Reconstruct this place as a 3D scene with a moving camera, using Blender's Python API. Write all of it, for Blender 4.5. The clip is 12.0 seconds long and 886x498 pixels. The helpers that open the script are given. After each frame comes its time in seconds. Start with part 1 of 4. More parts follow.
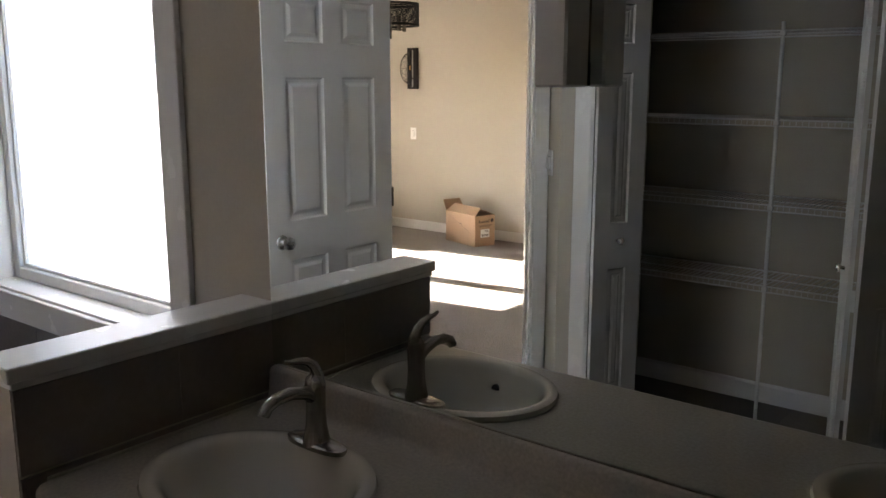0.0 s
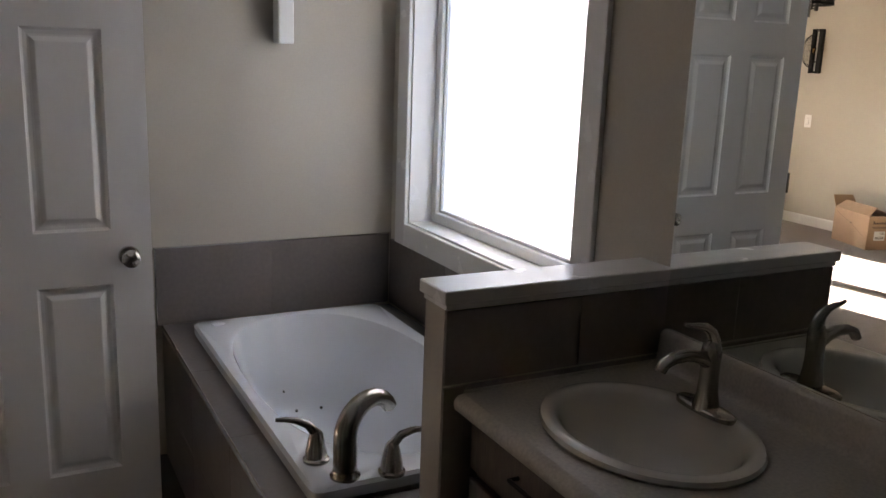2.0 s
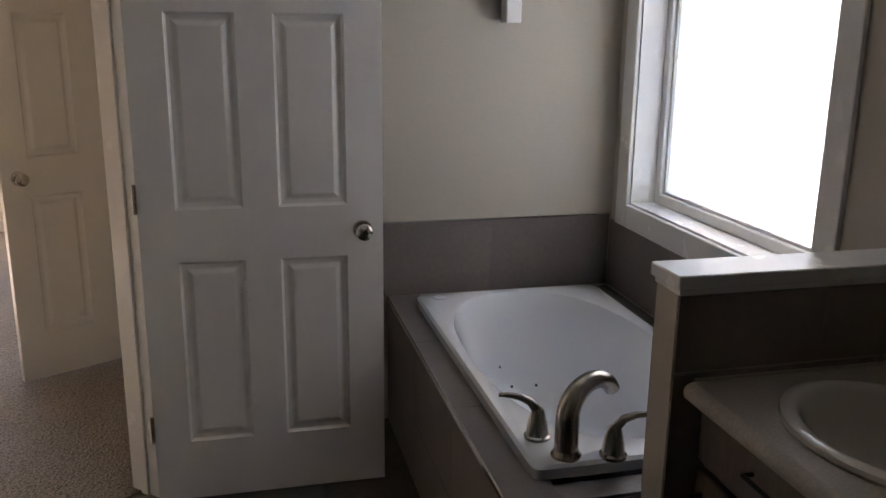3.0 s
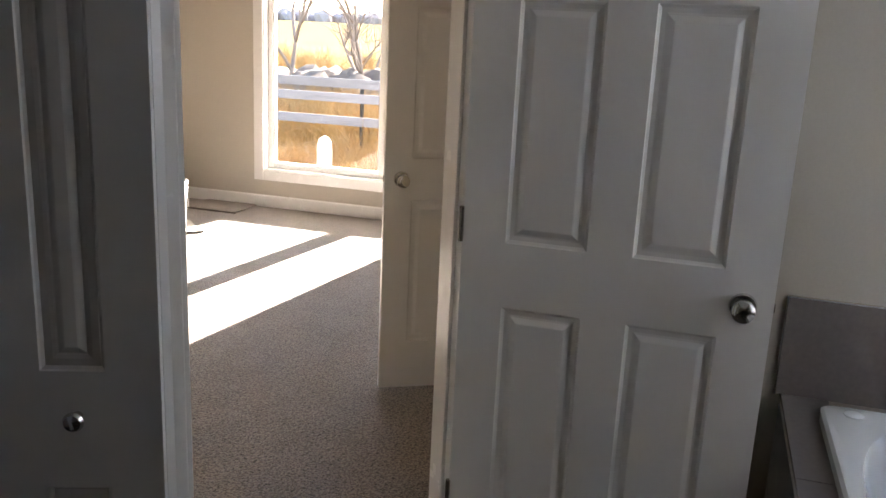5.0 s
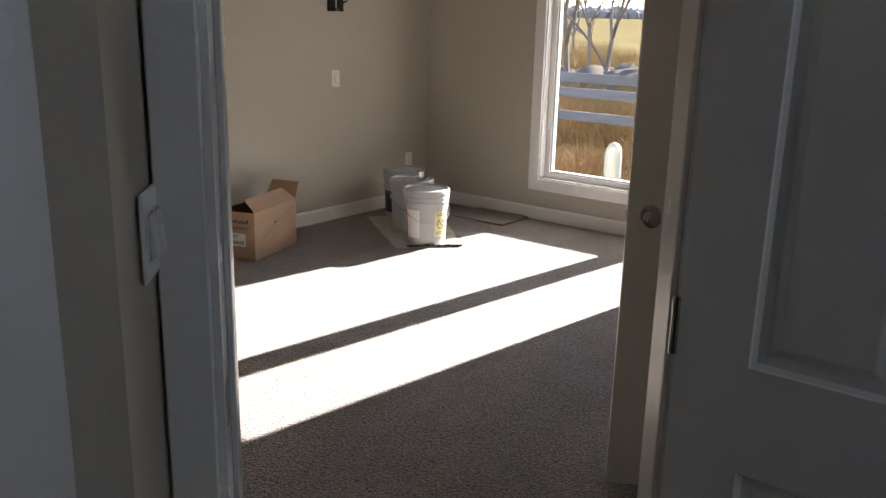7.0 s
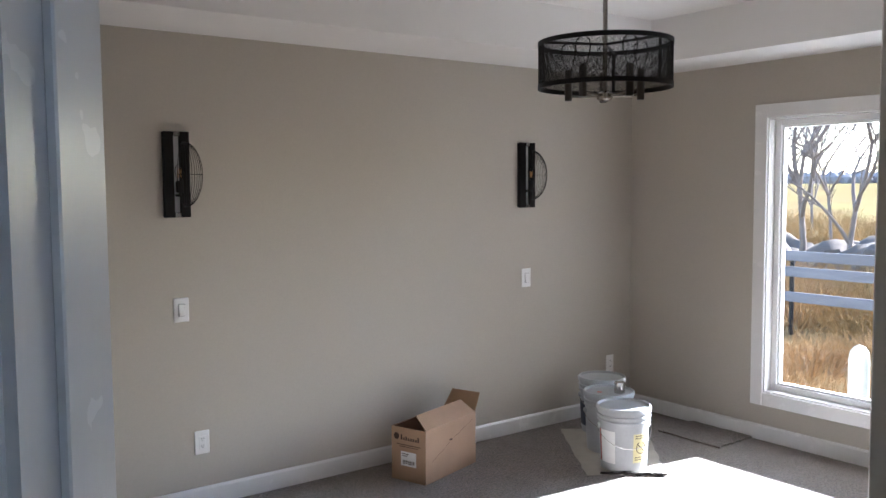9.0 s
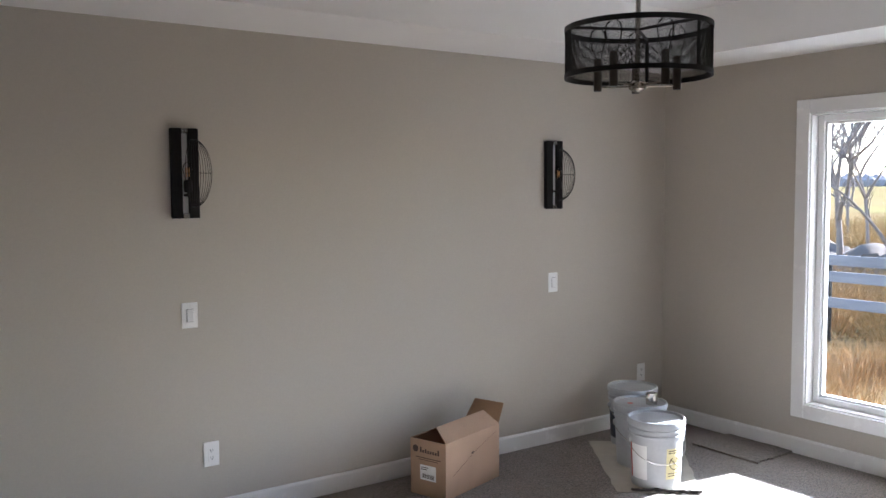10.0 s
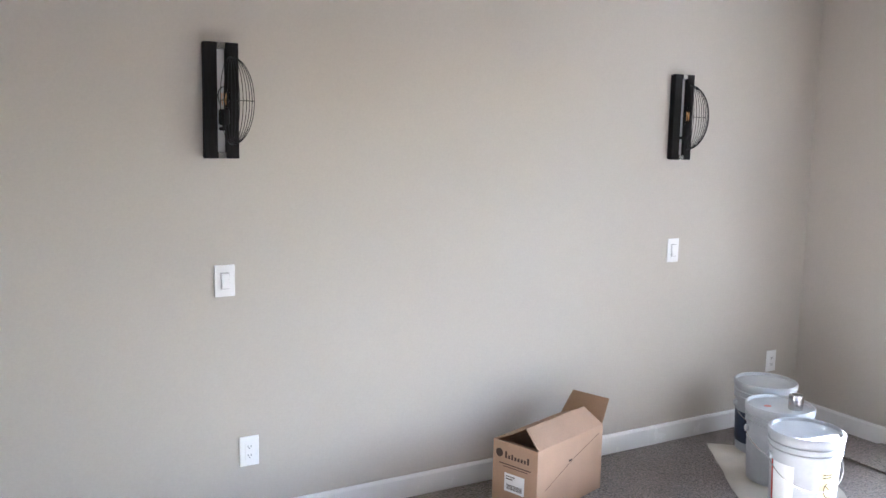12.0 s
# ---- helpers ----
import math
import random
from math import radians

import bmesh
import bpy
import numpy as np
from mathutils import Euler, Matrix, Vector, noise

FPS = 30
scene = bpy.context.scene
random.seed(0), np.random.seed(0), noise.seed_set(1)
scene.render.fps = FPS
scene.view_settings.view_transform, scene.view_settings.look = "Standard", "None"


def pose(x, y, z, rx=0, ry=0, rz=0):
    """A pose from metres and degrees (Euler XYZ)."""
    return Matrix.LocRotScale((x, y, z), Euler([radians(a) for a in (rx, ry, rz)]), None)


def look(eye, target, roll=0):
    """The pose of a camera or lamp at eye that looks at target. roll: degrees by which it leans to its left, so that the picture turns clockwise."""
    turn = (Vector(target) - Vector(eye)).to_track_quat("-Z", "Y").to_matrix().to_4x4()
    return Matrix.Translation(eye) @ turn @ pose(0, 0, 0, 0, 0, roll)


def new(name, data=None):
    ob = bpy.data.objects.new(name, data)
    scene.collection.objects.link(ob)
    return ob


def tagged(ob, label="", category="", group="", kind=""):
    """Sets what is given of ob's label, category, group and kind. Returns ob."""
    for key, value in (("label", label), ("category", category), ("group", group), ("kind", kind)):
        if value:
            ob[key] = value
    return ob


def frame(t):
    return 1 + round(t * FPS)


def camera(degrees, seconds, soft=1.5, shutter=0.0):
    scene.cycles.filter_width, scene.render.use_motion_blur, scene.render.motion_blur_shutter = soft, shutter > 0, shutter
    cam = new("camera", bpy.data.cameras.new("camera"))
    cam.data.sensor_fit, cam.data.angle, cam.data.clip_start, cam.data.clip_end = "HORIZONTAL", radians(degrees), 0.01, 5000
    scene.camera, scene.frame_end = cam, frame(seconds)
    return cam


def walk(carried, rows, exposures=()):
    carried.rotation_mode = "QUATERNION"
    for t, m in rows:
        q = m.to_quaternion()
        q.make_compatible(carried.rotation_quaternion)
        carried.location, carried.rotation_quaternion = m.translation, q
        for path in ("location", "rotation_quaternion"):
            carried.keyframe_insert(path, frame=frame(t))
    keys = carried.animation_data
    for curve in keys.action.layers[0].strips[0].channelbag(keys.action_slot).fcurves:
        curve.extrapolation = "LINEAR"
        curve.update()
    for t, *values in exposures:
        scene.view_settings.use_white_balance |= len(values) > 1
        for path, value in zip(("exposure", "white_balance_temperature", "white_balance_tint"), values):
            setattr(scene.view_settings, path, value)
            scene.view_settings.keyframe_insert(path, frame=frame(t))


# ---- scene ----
cam = camera(54.3, 12.0)
PATH = [
    (0, (0.085, 0.444, 1.572), (-1.142, 1.976, 1.187), -0.0),
    (0.5, (0.074, 0.437, 1.577), (-1.276, 1.863, 1.198), -0.6),
    (1, (0.053, 0.42, 1.575), (-1.379, 1.766, 1.202), 0.4),
    (1.5, (0.052, 0.375, 1.553), (-1.516, 1.543, 1.132), 2.1),
    (2, (0.093, 0.296, 1.552), (-1.636, 1.197, 1.107), 2.1),
    (2.5, (0.11, 0.251, 1.55), (-1.727, 0.886, 1.079), 1.2),
    (2.7, (0.107, 0.242, 1.554), (-1.753, 0.795, 1.068), 0.8),
    (4.3, (-0.321, 0.365, 1.523), (-2.261, 0.392, 1.035), 2.7),
    (4.5, (-0.393, 0.406, 1.518), (-2.333, 0.301, 1.045), 2.8),
    (5, (-0.582, 0.508, 1.506), (-2.438, -0.047, 1.009), 2.7),
    (5.5, (-0.794, 0.488, 1.472), (-2.596, -0.194, 0.936), 1.5),
    (6, (-1.025, 0.421, 1.447), (-2.763, -0.367, 0.85), 0.9),
    (6.5, (-1.24, 0.421, 1.42), (-2.836, -0.568, 0.734), 1.2),
    (7, (-1.44, 0.421, 1.475), (-2.961, -0.767, 0.95), 1.4),
    (7.5, (-1.621, 0.308, 1.517), (-3.132, -0.955, 1.166), 1.8),
    (7.7, (-1.679, 0.25, 1.538), (-3.18, -1.038, 1.242), 1.7),
    (9.3, (-2.101, 0.149, 1.627), (-3.256, -1.477, 1.483), -0.5),
    (9.5, (-2.131, 0.132, 1.626), (-3.282, -1.497, 1.478), -0.4),
    (10, (-2.211, -0.007, 1.606), (-3.353, -1.644, 1.466), -0.4),
    (10.5, (-2.295, -0.189, 1.611), (-3.376, -1.864, 1.447), 0.1),
    (11, (-2.418, -0.375, 1.604), (-3.376, -2.124, 1.454), 0.9),
    (11.5, (-2.56, -0.556, 1.612), (-3.399, -2.356, 1.382), 1.2),
    (12, (-2.651, -0.831, 1.589), (-3.643, -2.547, 1.32), 1.2),
]
EXPOSURE = [
    (0.0, 4.6, 7300, 19), (0.5, 4.3, 7300, 19), (1.0, 4.2, 7300, 19), (1.5, 4.15, 7350, 20), (2.0, 4.35, 7450, 21), (2.7, 4.28, 7550, 21), (4.5, 4.3, 7200, 17), (5.5, 4.4, 7000, 16), (6.2, 3.9, 6850, 15), (7.0, 2.95, 6500, 14),
    (7.7, 2.1, 5950, 13), (9.3, 3.65, 5500, 12), (10.5, 3.4, 5400, 12), (11.0, 4.0, 5250, 12), (11.5, 4.2, 5200, 12), (12.0, 4.6, 5200, 12),
]
walk(cam, [(t, look(eye, target, roll)) for t, eye, target, roll in PATH], EXPOSURE)

# ---------------------------------------------------------------- world, sun, large lights
SUN_EL, SUN_DIR = radians(27.2), Vector((0.991, -0.134, 0))
world = bpy.data.worlds.new("sky")
scene.world = world
world.use_nodes = True
wn = world.node_tree
sky = wn.nodes.new("ShaderNodeTexSky")
sky.sky_type = "NISHITA"
sky.sun_disc = False
sky.dust_density = 0.4
sky.sun_elevation = SUN_EL
sky.sun_rotation = radians(277.7)
wn.links.new(sky.outputs[0], wn.nodes["Background"].inputs[0])
wn.nodes["Background"].inputs[1].default_value = 0.105

sun = new("sun", bpy.data.lights.new("sun", "SUN"))
sun.data.energy, sun.data.angle, sun.data.color = 5.0, radians(0.53), (1.0, 0.955, 0.89)
travel = Vector((SUN_DIR.x * math.cos(SUN_EL), SUN_DIR.y * math.cos(SUN_EL), -math.sin(SUN_EL)))
sun.matrix_world = look((-20, 3, 10), Vector((-20, 3, 10)) + travel)


# ---------------------------------------------------------------- materials
def mat(name, colour, rough=0.6, metal=0.0, grain=0.0, grain_scale=40.0, stain=0.08, stain_scale=1.3, bump=0.0, bump_scale=200.0,
        coat=0.0, spec=0.5, rand=0.0, detail=4.0, transmission=0.0, stretch=(1, 1, 1), distance=0.004):
    m = bpy.data.materials.new(name)
    m.use_nodes = True
    nt = m.node_tree
    b = nt.nodes["Principled BSDF"]
    b.inputs["Roughness"].default_value = rough
    b.inputs["Metallic"].default_value = metal
    b.inputs["Coat Weight"].default_value = coat
    b.inputs["Specular IOR Level"].default_value = spec
    b.inputs["Transmission Weight"].default_value = transmission
    tc = nt.nodes.new("ShaderNodeTexCoord")
    mp = nt.nodes.new("ShaderNodeMapping")
    mp.inputs["Scale"].default_value = stretch
    nt.links.new(tc.outputs["Object"], mp.inputs[0])

    def noisy(scale, det):
        n = nt.nodes.new("ShaderNodeTexNoise")
        n.inputs["Scale"].default_value, n.inputs["Detail"].default_value = scale, det
        nt.links.new(mp.outputs[0], n.inputs["Vector"])
        return n.outputs["Fac"]

    def vary(value, amount, fac):
        hsv = nt.nodes.new("ShaderNodeMix")
        hsv.data_type = "RGBA"
        hsv.blend_type = "MULTIPLY"
        ramp = nt.nodes.new("ShaderNodeMapRange")
        ramp.inputs[1].default_value, ramp.inputs[2].default_value = 0.3, 0.7
        ramp.inputs[3].default_value, ramp.inputs[4].default_value = 1 - amount, 1 + amount * 0.5
        nt.links.new(fac, ramp.inputs[0])
        hsv.inputs[0].default_value = 1.0
        nt.links.new(value, hsv.inputs[6])
        comb = nt.nodes.new("ShaderNodeCombineColor")
        for i in range(3):
            nt.links.new(ramp.outputs[0], comb.inputs[i])
        nt.links.new(comb.outputs[0], hsv.inputs[7])
        return hsv.outputs[2]

    rgb = nt.nodes.new("ShaderNodeRGB")
    rgb.outputs[0].default_value = (*colour, 1)
    out = rgb.outputs[0]
    if stain:
        out = vary(out, stain, noisy(stain_scale, 3))
    if grain:
        out = vary(out, grain, noisy(grain_scale, detail))
    if rand:
        info = nt.nodes.new("ShaderNodeObjectInfo")
        out = vary(out, rand, info.outputs["Random"])
    nt.links.new(out, b.inputs["Base Color"])
    r = nt.nodes.new("ShaderNodeMapRange")
    r.inputs[3].default_value, r.inputs[4].default_value = max(0.02, rough - 0.08), min(1, rough + 0.08)
    nt.links.new(noisy(stain_scale * 4, 3), r.inputs[0])
    nt.links.new(r.outputs[0], b.inputs["Roughness"])
    if bump:
        bp = nt.nodes.new("ShaderNodeBump")
        bp.inputs["Strength"].default_value, bp.inputs["Distance"].default_value = bump, distance
        nt.links.new(noisy(bump_scale, 3), bp.inputs["Height"])
        nt.links.new(bp.outputs[0], b.inputs["Normal"])
    return m


PAINT = mat("greige_wall_paint", (0.50, 0.458, 0.388), 0.75, stain=0.03, stain_scale=0.8, grain=0.03, grain_scale=120, bump=0.12, bump_scale=260, distance=0.002)
CEIL = mat("white_ceiling_paint", (0.86, 0.85, 0.83), 0.85, stain=0.03, bump=0.15, bump_scale=180, distance=0.002)
TRIM = mat("white_trim_paint", (0.82, 0.81, 0.79), 0.25, stain=0.04, stain_scale=3, bump=0.05, bump_scale=90)
DOORP = mat("white_door_paint", (0.80, 0.79, 0.77), 0.34, stain=0.04, stain_scale=2, bump=0.10, bump_scale=160, stretch=(1, 1, 0.15), distance=0.001)
TILE = mat("taupe_tile", (0.19, 0.165, 0.150), 0.42, stain=0.14, stain_scale=3, grain=0.10, grain_scale=60, bump=0.06, bump_scale=120, rand=0.06)
# brown-taupe tile, colour raised to make up for weak light on the vanity side
PONYT = mat("brightened_brown_taupe_tile", (0.27, 0.232, 0.205), 0.5, stain=0.10, stain_scale=3, grain=0.08, grain_scale=60)
GROUT = mat("grey_grout", (0.16, 0.15, 0.14), 0.9, grain=0.2, grain_scale=200)
DECKT = mat("grey_deck_tile", (0.15, 0.135, 0.13), 0.36, stain=0.12, stain_scale=3, grain=0.10, grain_scale=60, rand=0.05)
VINYL = mat("brown_vinyl_floor", (0.14, 0.115, 0.095), 0.45, stain=0.2, stain_scale=2.5, grain=0.15, grain_scale=30, rand=0.15)
PORC = mat("white_porcelain", (0.73, 0.76, 0.80), 0.13, stain=0.03, coat=0.4)
BISQ = mat("bisque_porcelain", (0.62, 0.59, 0.52), 0.16, stain=0.03, coat=0.4)
COUNT = mat("beige_laminate_counter", (0.47, 0.43, 0.37), 0.36, stain=0.06, stain_scale=4, grain=0.16, grain_scale=130, detail=6)
CAB = mat("dark_brown_cabinet", (0.125, 0.098, 0.082), 0.45, stain=0.15, stain_scale=2, grain=0.25, grain_scale=25, stretch=(8, 8, 1))
NICKEL = mat("brushed_nickel", (0.40, 0.37, 0.335), 0.21, 1.0, stain=0.05, grain=0.06, grain_scale=300)
CHROME = mat("satin_chrome", (0.62, 0.60, 0.57), 0.16, 1.0, stain=0.04)
BLACK = mat("black_metal", (0.010, 0.0095, 0.0095), 0.5, 0.0, spec=0.25, stain=0.15, grain=0.2, grain_scale=60)
BLACKW = mat("black_stained_wood", (0.009, 0.008, 0.0075), 0.65, spec=0.2, stain=0.2, grain=0.5, grain_scale=25, stretch=(10, 10, 1))
BRONZE = mat("dark_bronze_sleeve", (0.075, 0.062, 0.052), 0.4, 0.3, stain=0.1)
# pale and barely metallic: the channel's bright highlight is in the base colour
STEEL = mat("steel_painted_highlight", (0.66, 0.65, 0.63), 0.35, 0.35, stain=0.1, stain_scale=8)
WIRE = mat("white_coated_wire", (0.72, 0.72, 0.71), 0.35, stain=0.02)
PLASTIC = mat("white_plastic", (0.83, 0.82, 0.80), 0.32, stain=0.02)
# grey that stands in for the shade round the switch rockers
GAP_SHADE = mat("painted_gap_shade", (0.30, 0.29, 0.28), 0.6)
# near-black for the shade inside holes and slots, which are solid plugs
SLOT = mat("painted_hole_shade", (0.03, 0.03, 0.03), 0.6)
CARD = mat("brown_cardboard", (0.42, 0.275, 0.175), 0.85, stain=0.08, stain_scale=6, grain=0.06, grain_scale=150, bump=0.06, bump_scale=300)
CARDIN = mat("cardboard_inside", (0.36, 0.23, 0.14), 0.9, stain=0.1, stain_scale=6, grain=0.06, grain_scale=150)
PRINT = mat("dark_brown_print", (0.06, 0.035, 0.025), 0.8)
LABELW = mat("white_paper_label", (0.80, 0.80, 0.78), 0.7, stain=0.05, stain_scale=20)
LABELY = mat("yellow_paper_label", (0.70, 0.63, 0.33), 0.6, stain=0.06, stain_scale=20)
LABELB = mat("dark_blue_label", (0.025, 0.035, 0.07), 0.5, stain=0.3, stain_scale=25)
LABELR = mat("red_label_stripe", (0.50, 0.05, 0.03), 0.6)
PAIL = mat("grey_white_pail_plastic", (0.44, 0.455, 0.465), 0.42, stain=0.10, stain_scale=9, grain=0.04, grain_scale=60)
PAPER = mat("masking_paper", (0.50, 0.46, 0.39), 0.85, stain=0.12, stain_scale=8, bump=0.4, bump_scale=14, distance=0.01)
SHADE = mat("frosted_white_shade", (0.82, 0.82, 0.80), 0.35, stain=0.02)
FENCE = mat("weathered_grey_board", (0.185, 0.175, 0.178), 0.85, spec=0.05, stain=0.2, stain_scale=3, grain=0.2, grain_scale=20, stretch=(1, 0.1, 1))
BARK = mat("grey_brown_bark", (0.19, 0.155, 0.135), 0.9, spec=0.05, stain=0.3, stain_scale=6, grain=0.3, grain_scale=30)
GRASSY = mat("dry_golden_grass", (0.33, 0.215, 0.09), 0.9, spec=0.05, stain=0.5, stain_scale=1.2, grain=0.5, grain_scale=14, rand=0.1)
BUSHM = mat("russet_brush", (0.36, 0.215, 0.095), 0.9, spec=0.05, stain=0.5, stain_scale=1.0, grain=0.4, grain_scale=12)
STONE = mat("grey_field_stone", (0.125, 0.105, 0.09), 0.9, spec=0.05, stain=0.3, stain_scale=3, grain=0.3, grain_scale=20)

MIRROR = bpy.data.materials.new("mirror_silver")
MIRROR.use_nodes = True
_b = MIRROR.node_tree.nodes["Principled BSDF"]
_b.inputs["Base Color"].default_value = (0.80, 0.83, 0.81, 1)
_b.inputs["Metallic"].default_value = 1.0
_b.inputs["Roughness"].default_value = 0.0

GLASS = bpy.data.materials.new("clear_glass")
GLASS.use_nodes = True
_nt = GLASS.node_tree
_nt.nodes.remove(_nt.nodes["Principled BSDF"])
_g, _t, _m, _f = (_nt.nodes.new("ShaderNodeBsdf" + k) for k in ("Glossy", "Transparent")), None, _nt.nodes.new("ShaderNodeMixShader"), _nt.nodes.new("ShaderNodeFresnel")
_gl, _tr = _g
_gl.inputs["Roughness"].default_value = 0.02
_f.inputs[0].default_value = 1.45
_nt.links.new(_f.outputs[0], _m.inputs[0])
_nt.links.new(_tr.outputs[0], _m.inputs[1])
_nt.links.new(_gl.outputs[0], _m.inputs[2])
_nt.links.new(_m.outputs[0], _nt.nodes["Material Output"].inputs[0])

BULB = GLASS.copy()
BULB.name = "thin_bulb_glass"
BULB.node_tree.nodes["Fresnel"].inputs[0].default_value = 1.2

FROST = bpy.data.materials.new("frosted_glass")
FROST.use_nodes = True
_nt = FROST.node_tree
_nt.nodes.remove(_nt.nodes["Principled BSDF"])
_d, _t2, _m2 = _nt.nodes.new("ShaderNodeBsdfDiffuse"), _nt.nodes.new("ShaderNodeBsdfTranslucent"), _nt.nodes.new("ShaderNodeMixShader")
_t2.inputs[0].default_value = (0.67, 0.695, 0.73, 1)
_d.inputs[0].default_value = (0.7, 0.7, 0.7, 1)
_m2.inputs[0].default_value = 0.85
_nt.links.new(_d.outputs[0], _m2.inputs[1])
_nt.links.new(_t2.outputs[0], _m2.inputs[2])
_nt.links.new(_m2.outputs[0], _nt.nodes["Material Output"].inputs[0])


def carpet_material():
    m = mat("brown_grey_carpet", (0.198, 0.168, 0.145), 0.95, stain=0.16, stain_scale=5, grain=0.0)
    nt = m.node_tree
    b = nt.nodes["Principled BSDF"]
    tc = nt.nodes.new("ShaderNodeTexCoord")
    v = nt.nodes.new("ShaderNodeTexVoronoi")
    v.inputs["Scale"].default_value = 95
    n = nt.nodes.new("ShaderNodeTexNoise")
    n.inputs["Scale"].default_value, n.inputs["Detail"].default_value = 118, 3
    n.inputs["Distortion"].default_value = 0.9
    nt.links.new(tc.outputs["Object"], v.inputs["Vector"])
    nt.links.new(tc.outputs["Object"], n.inputs["Vector"])
    old = b.inputs["Base Color"].links[0].from_socket
    mix = nt.nodes.new("ShaderNodeMix")
    mix.data_type, mix.blend_type = "RGBA", "MULTIPLY"
    mix.inputs[0].default_value = 1.0
    ramp = nt.nodes.new("ShaderNodeValToRGB")
    ramp.color_ramp.elements[0].position, ramp.color_ramp.elements[0].color = 0.38, (0.25, 0.235, 0.22, 1)
    ramp.color_ramp.elements[1].position, ramp.color_ramp.elements[1].color = 0.58, (1.42, 1.40, 1.38, 1)
    nt.links.new(n.outputs["Fac"], ramp.inputs[0])
    nt.links.new(old, mix.inputs[6])
    nt.links.new(ramp.outputs[0], mix.inputs[7])
    nt.links.new(mix.outputs[2], b.inputs["Base Color"])
    add = nt.nodes.new("ShaderNodeMath")
    add.operation = "ADD"
    nt.links.new(n.outputs["Fac"], add.inputs[0])
    nt.links.new(v.outputs["Distance"], add.inputs[1])
    bp = nt.nodes.new("ShaderNodeBump")
    bp.inputs["Strength"].default_value, bp.inputs["Distance"].default_value = 0.55, 0.007
    nt.links.new(add.outputs[0], bp.inputs["Height"])
    nt.links.new(bp.outputs[0], b.inputs["Normal"])
    b.inputs["Sheen Weight"].default_value = 0.3
    return m


CARPET = carpet_material()


# ---------------------------------------------------------------- mesh helpers
def finish(bm, name, material, smooth=False):
    me = bpy.data.meshes.new(name)
    bmesh.ops.recalc_face_normals(bm, faces=bm.faces)
    bm.to_mesh(me)
    bm.free()
    me.materials.append(material)
    if smooth:
        for p in me.polygons:
            p.use_smooth = True
        me.set_sharp_from_angle(angle=radians(38))
    return me


def thing(name, label, category, group="", at=(0, 0, 0), turn=0):
    ob = new(name)
    ob.empty_display_size = 0.05
    ob.matrix_world = pose(*at, 0, 0, turn)
    return tagged(ob, label, category, group)


def part(name, bm, material, parent, label="", smooth=False, m=None):
    ob = new(name, finish(bm, name, material, smooth))
    ob.parent = parent
    if m is not None:
        ob.matrix_local = m
    if label:
        tagged(ob, label)
    return ob


def structure(name, bm, material, label, category="", smooth=False):
    return tagged(new(name, finish(bm, name, material, smooth)), label, category or name.split("_")[0], kind="structure")


def box(bm, x0, x1, y0, y1, z0, z1, bevel=0.0, m=None, segments=1):
    vs = [bm.verts.new((x, y, z)) for z in (z0, z1) for y in (y0, y1) for x in (x0, x1)]
    fs = [bm.faces.new([vs[i] for i in f]) for f in ((0, 2, 3, 1), (4, 5, 7, 6), (0, 1, 5, 4), (2, 6, 7, 3), (0, 4, 6, 2), (1, 3, 7, 5))]
    if m is not None:
        bmesh.ops.transform(bm, matrix=m, verts=vs)
    if bevel:
        es = {e for f in fs for e in f.edges}
        bmesh.ops.bevel(bm, geom=list(es), offset=bevel, segments=segments, affect="EDGES", profile=0.5)
    return bm


def boxed(*a, **k):
    return box(bmesh.new(), *a, **k)


def prism(bm, points, z0, z1):
    lo = [bm.verts.new((x, y, z0)) for x, y in points]
    hi = [bm.verts.new((x, y, z1)) for x, y in points]
    bm.faces.new(lo[::-1])
    bm.faces.new(hi)
    for i in range(len(points)):
        j = (i + 1) % len(points)
        bm.faces.new((lo[i], lo[j], hi[j], hi[i]))
    return bm


def lathe(profile, n=32, bm=None, closed=True, m=None):
    bm = bm or bmesh.new()
    rings = []
    made = []
    for r, z in profile:
        ring = [bm.verts.new((r * math.cos(2 * math.pi * i / n), r * math.sin(2 * math.pi * i / n), z)) for i in range(n)]
        rings.append(ring)
        made += ring
    for a, b in zip(rings, rings[1:]):
        for i in range(n):
            j = (i + 1) % n
            bm.faces.new((a[i], a[j], b[j], b[i]))
    if closed:
        bm.faces.new(rings[0][::-1])
        bm.faces.new(rings[-1])
    if m is not None:
        bmesh.ops.transform(bm, matrix=m, verts=made)
    return bm


def tube(points, radius, n=8, bm=None, caps=True):
    """A round bar along points; radius may be a function of 0..1."""
    bm = bm or bmesh.new()
    pts = [Vector(p) for p in points]
    rings = []
    side = None
    for i, p in enumerate(pts):
        d = (pts[min(i + 1, len(pts) - 1)] - pts[max(i - 1, 0)]).normalized()
        if side is None:
            side = d.cross(Vector((0, 0, 1)))
            if side.length < 0.05:
                side = d.cross(Vector((0, 1, 0)))
        side = (side - d * side.dot(d)).normalized()
        up = d.cross(side)
        r = radius(i / (len(pts) - 1)) if callable(radius) else radius
        rings.append([bm.verts.new(p + r * (math.cos(a) * side + math.sin(a) * up)) for a in (2 * math.pi * k / n for k in range(n))])
    for a, b in zip(rings, rings[1:]):
        for i in range(n):
            j = (i + 1) % n
            bm.faces.new((a[i], a[j], b[j], b[i]))
    if caps:
        bm.faces.new(rings[0][::-1])
        bm.faces.new(rings[-1])
    return bm


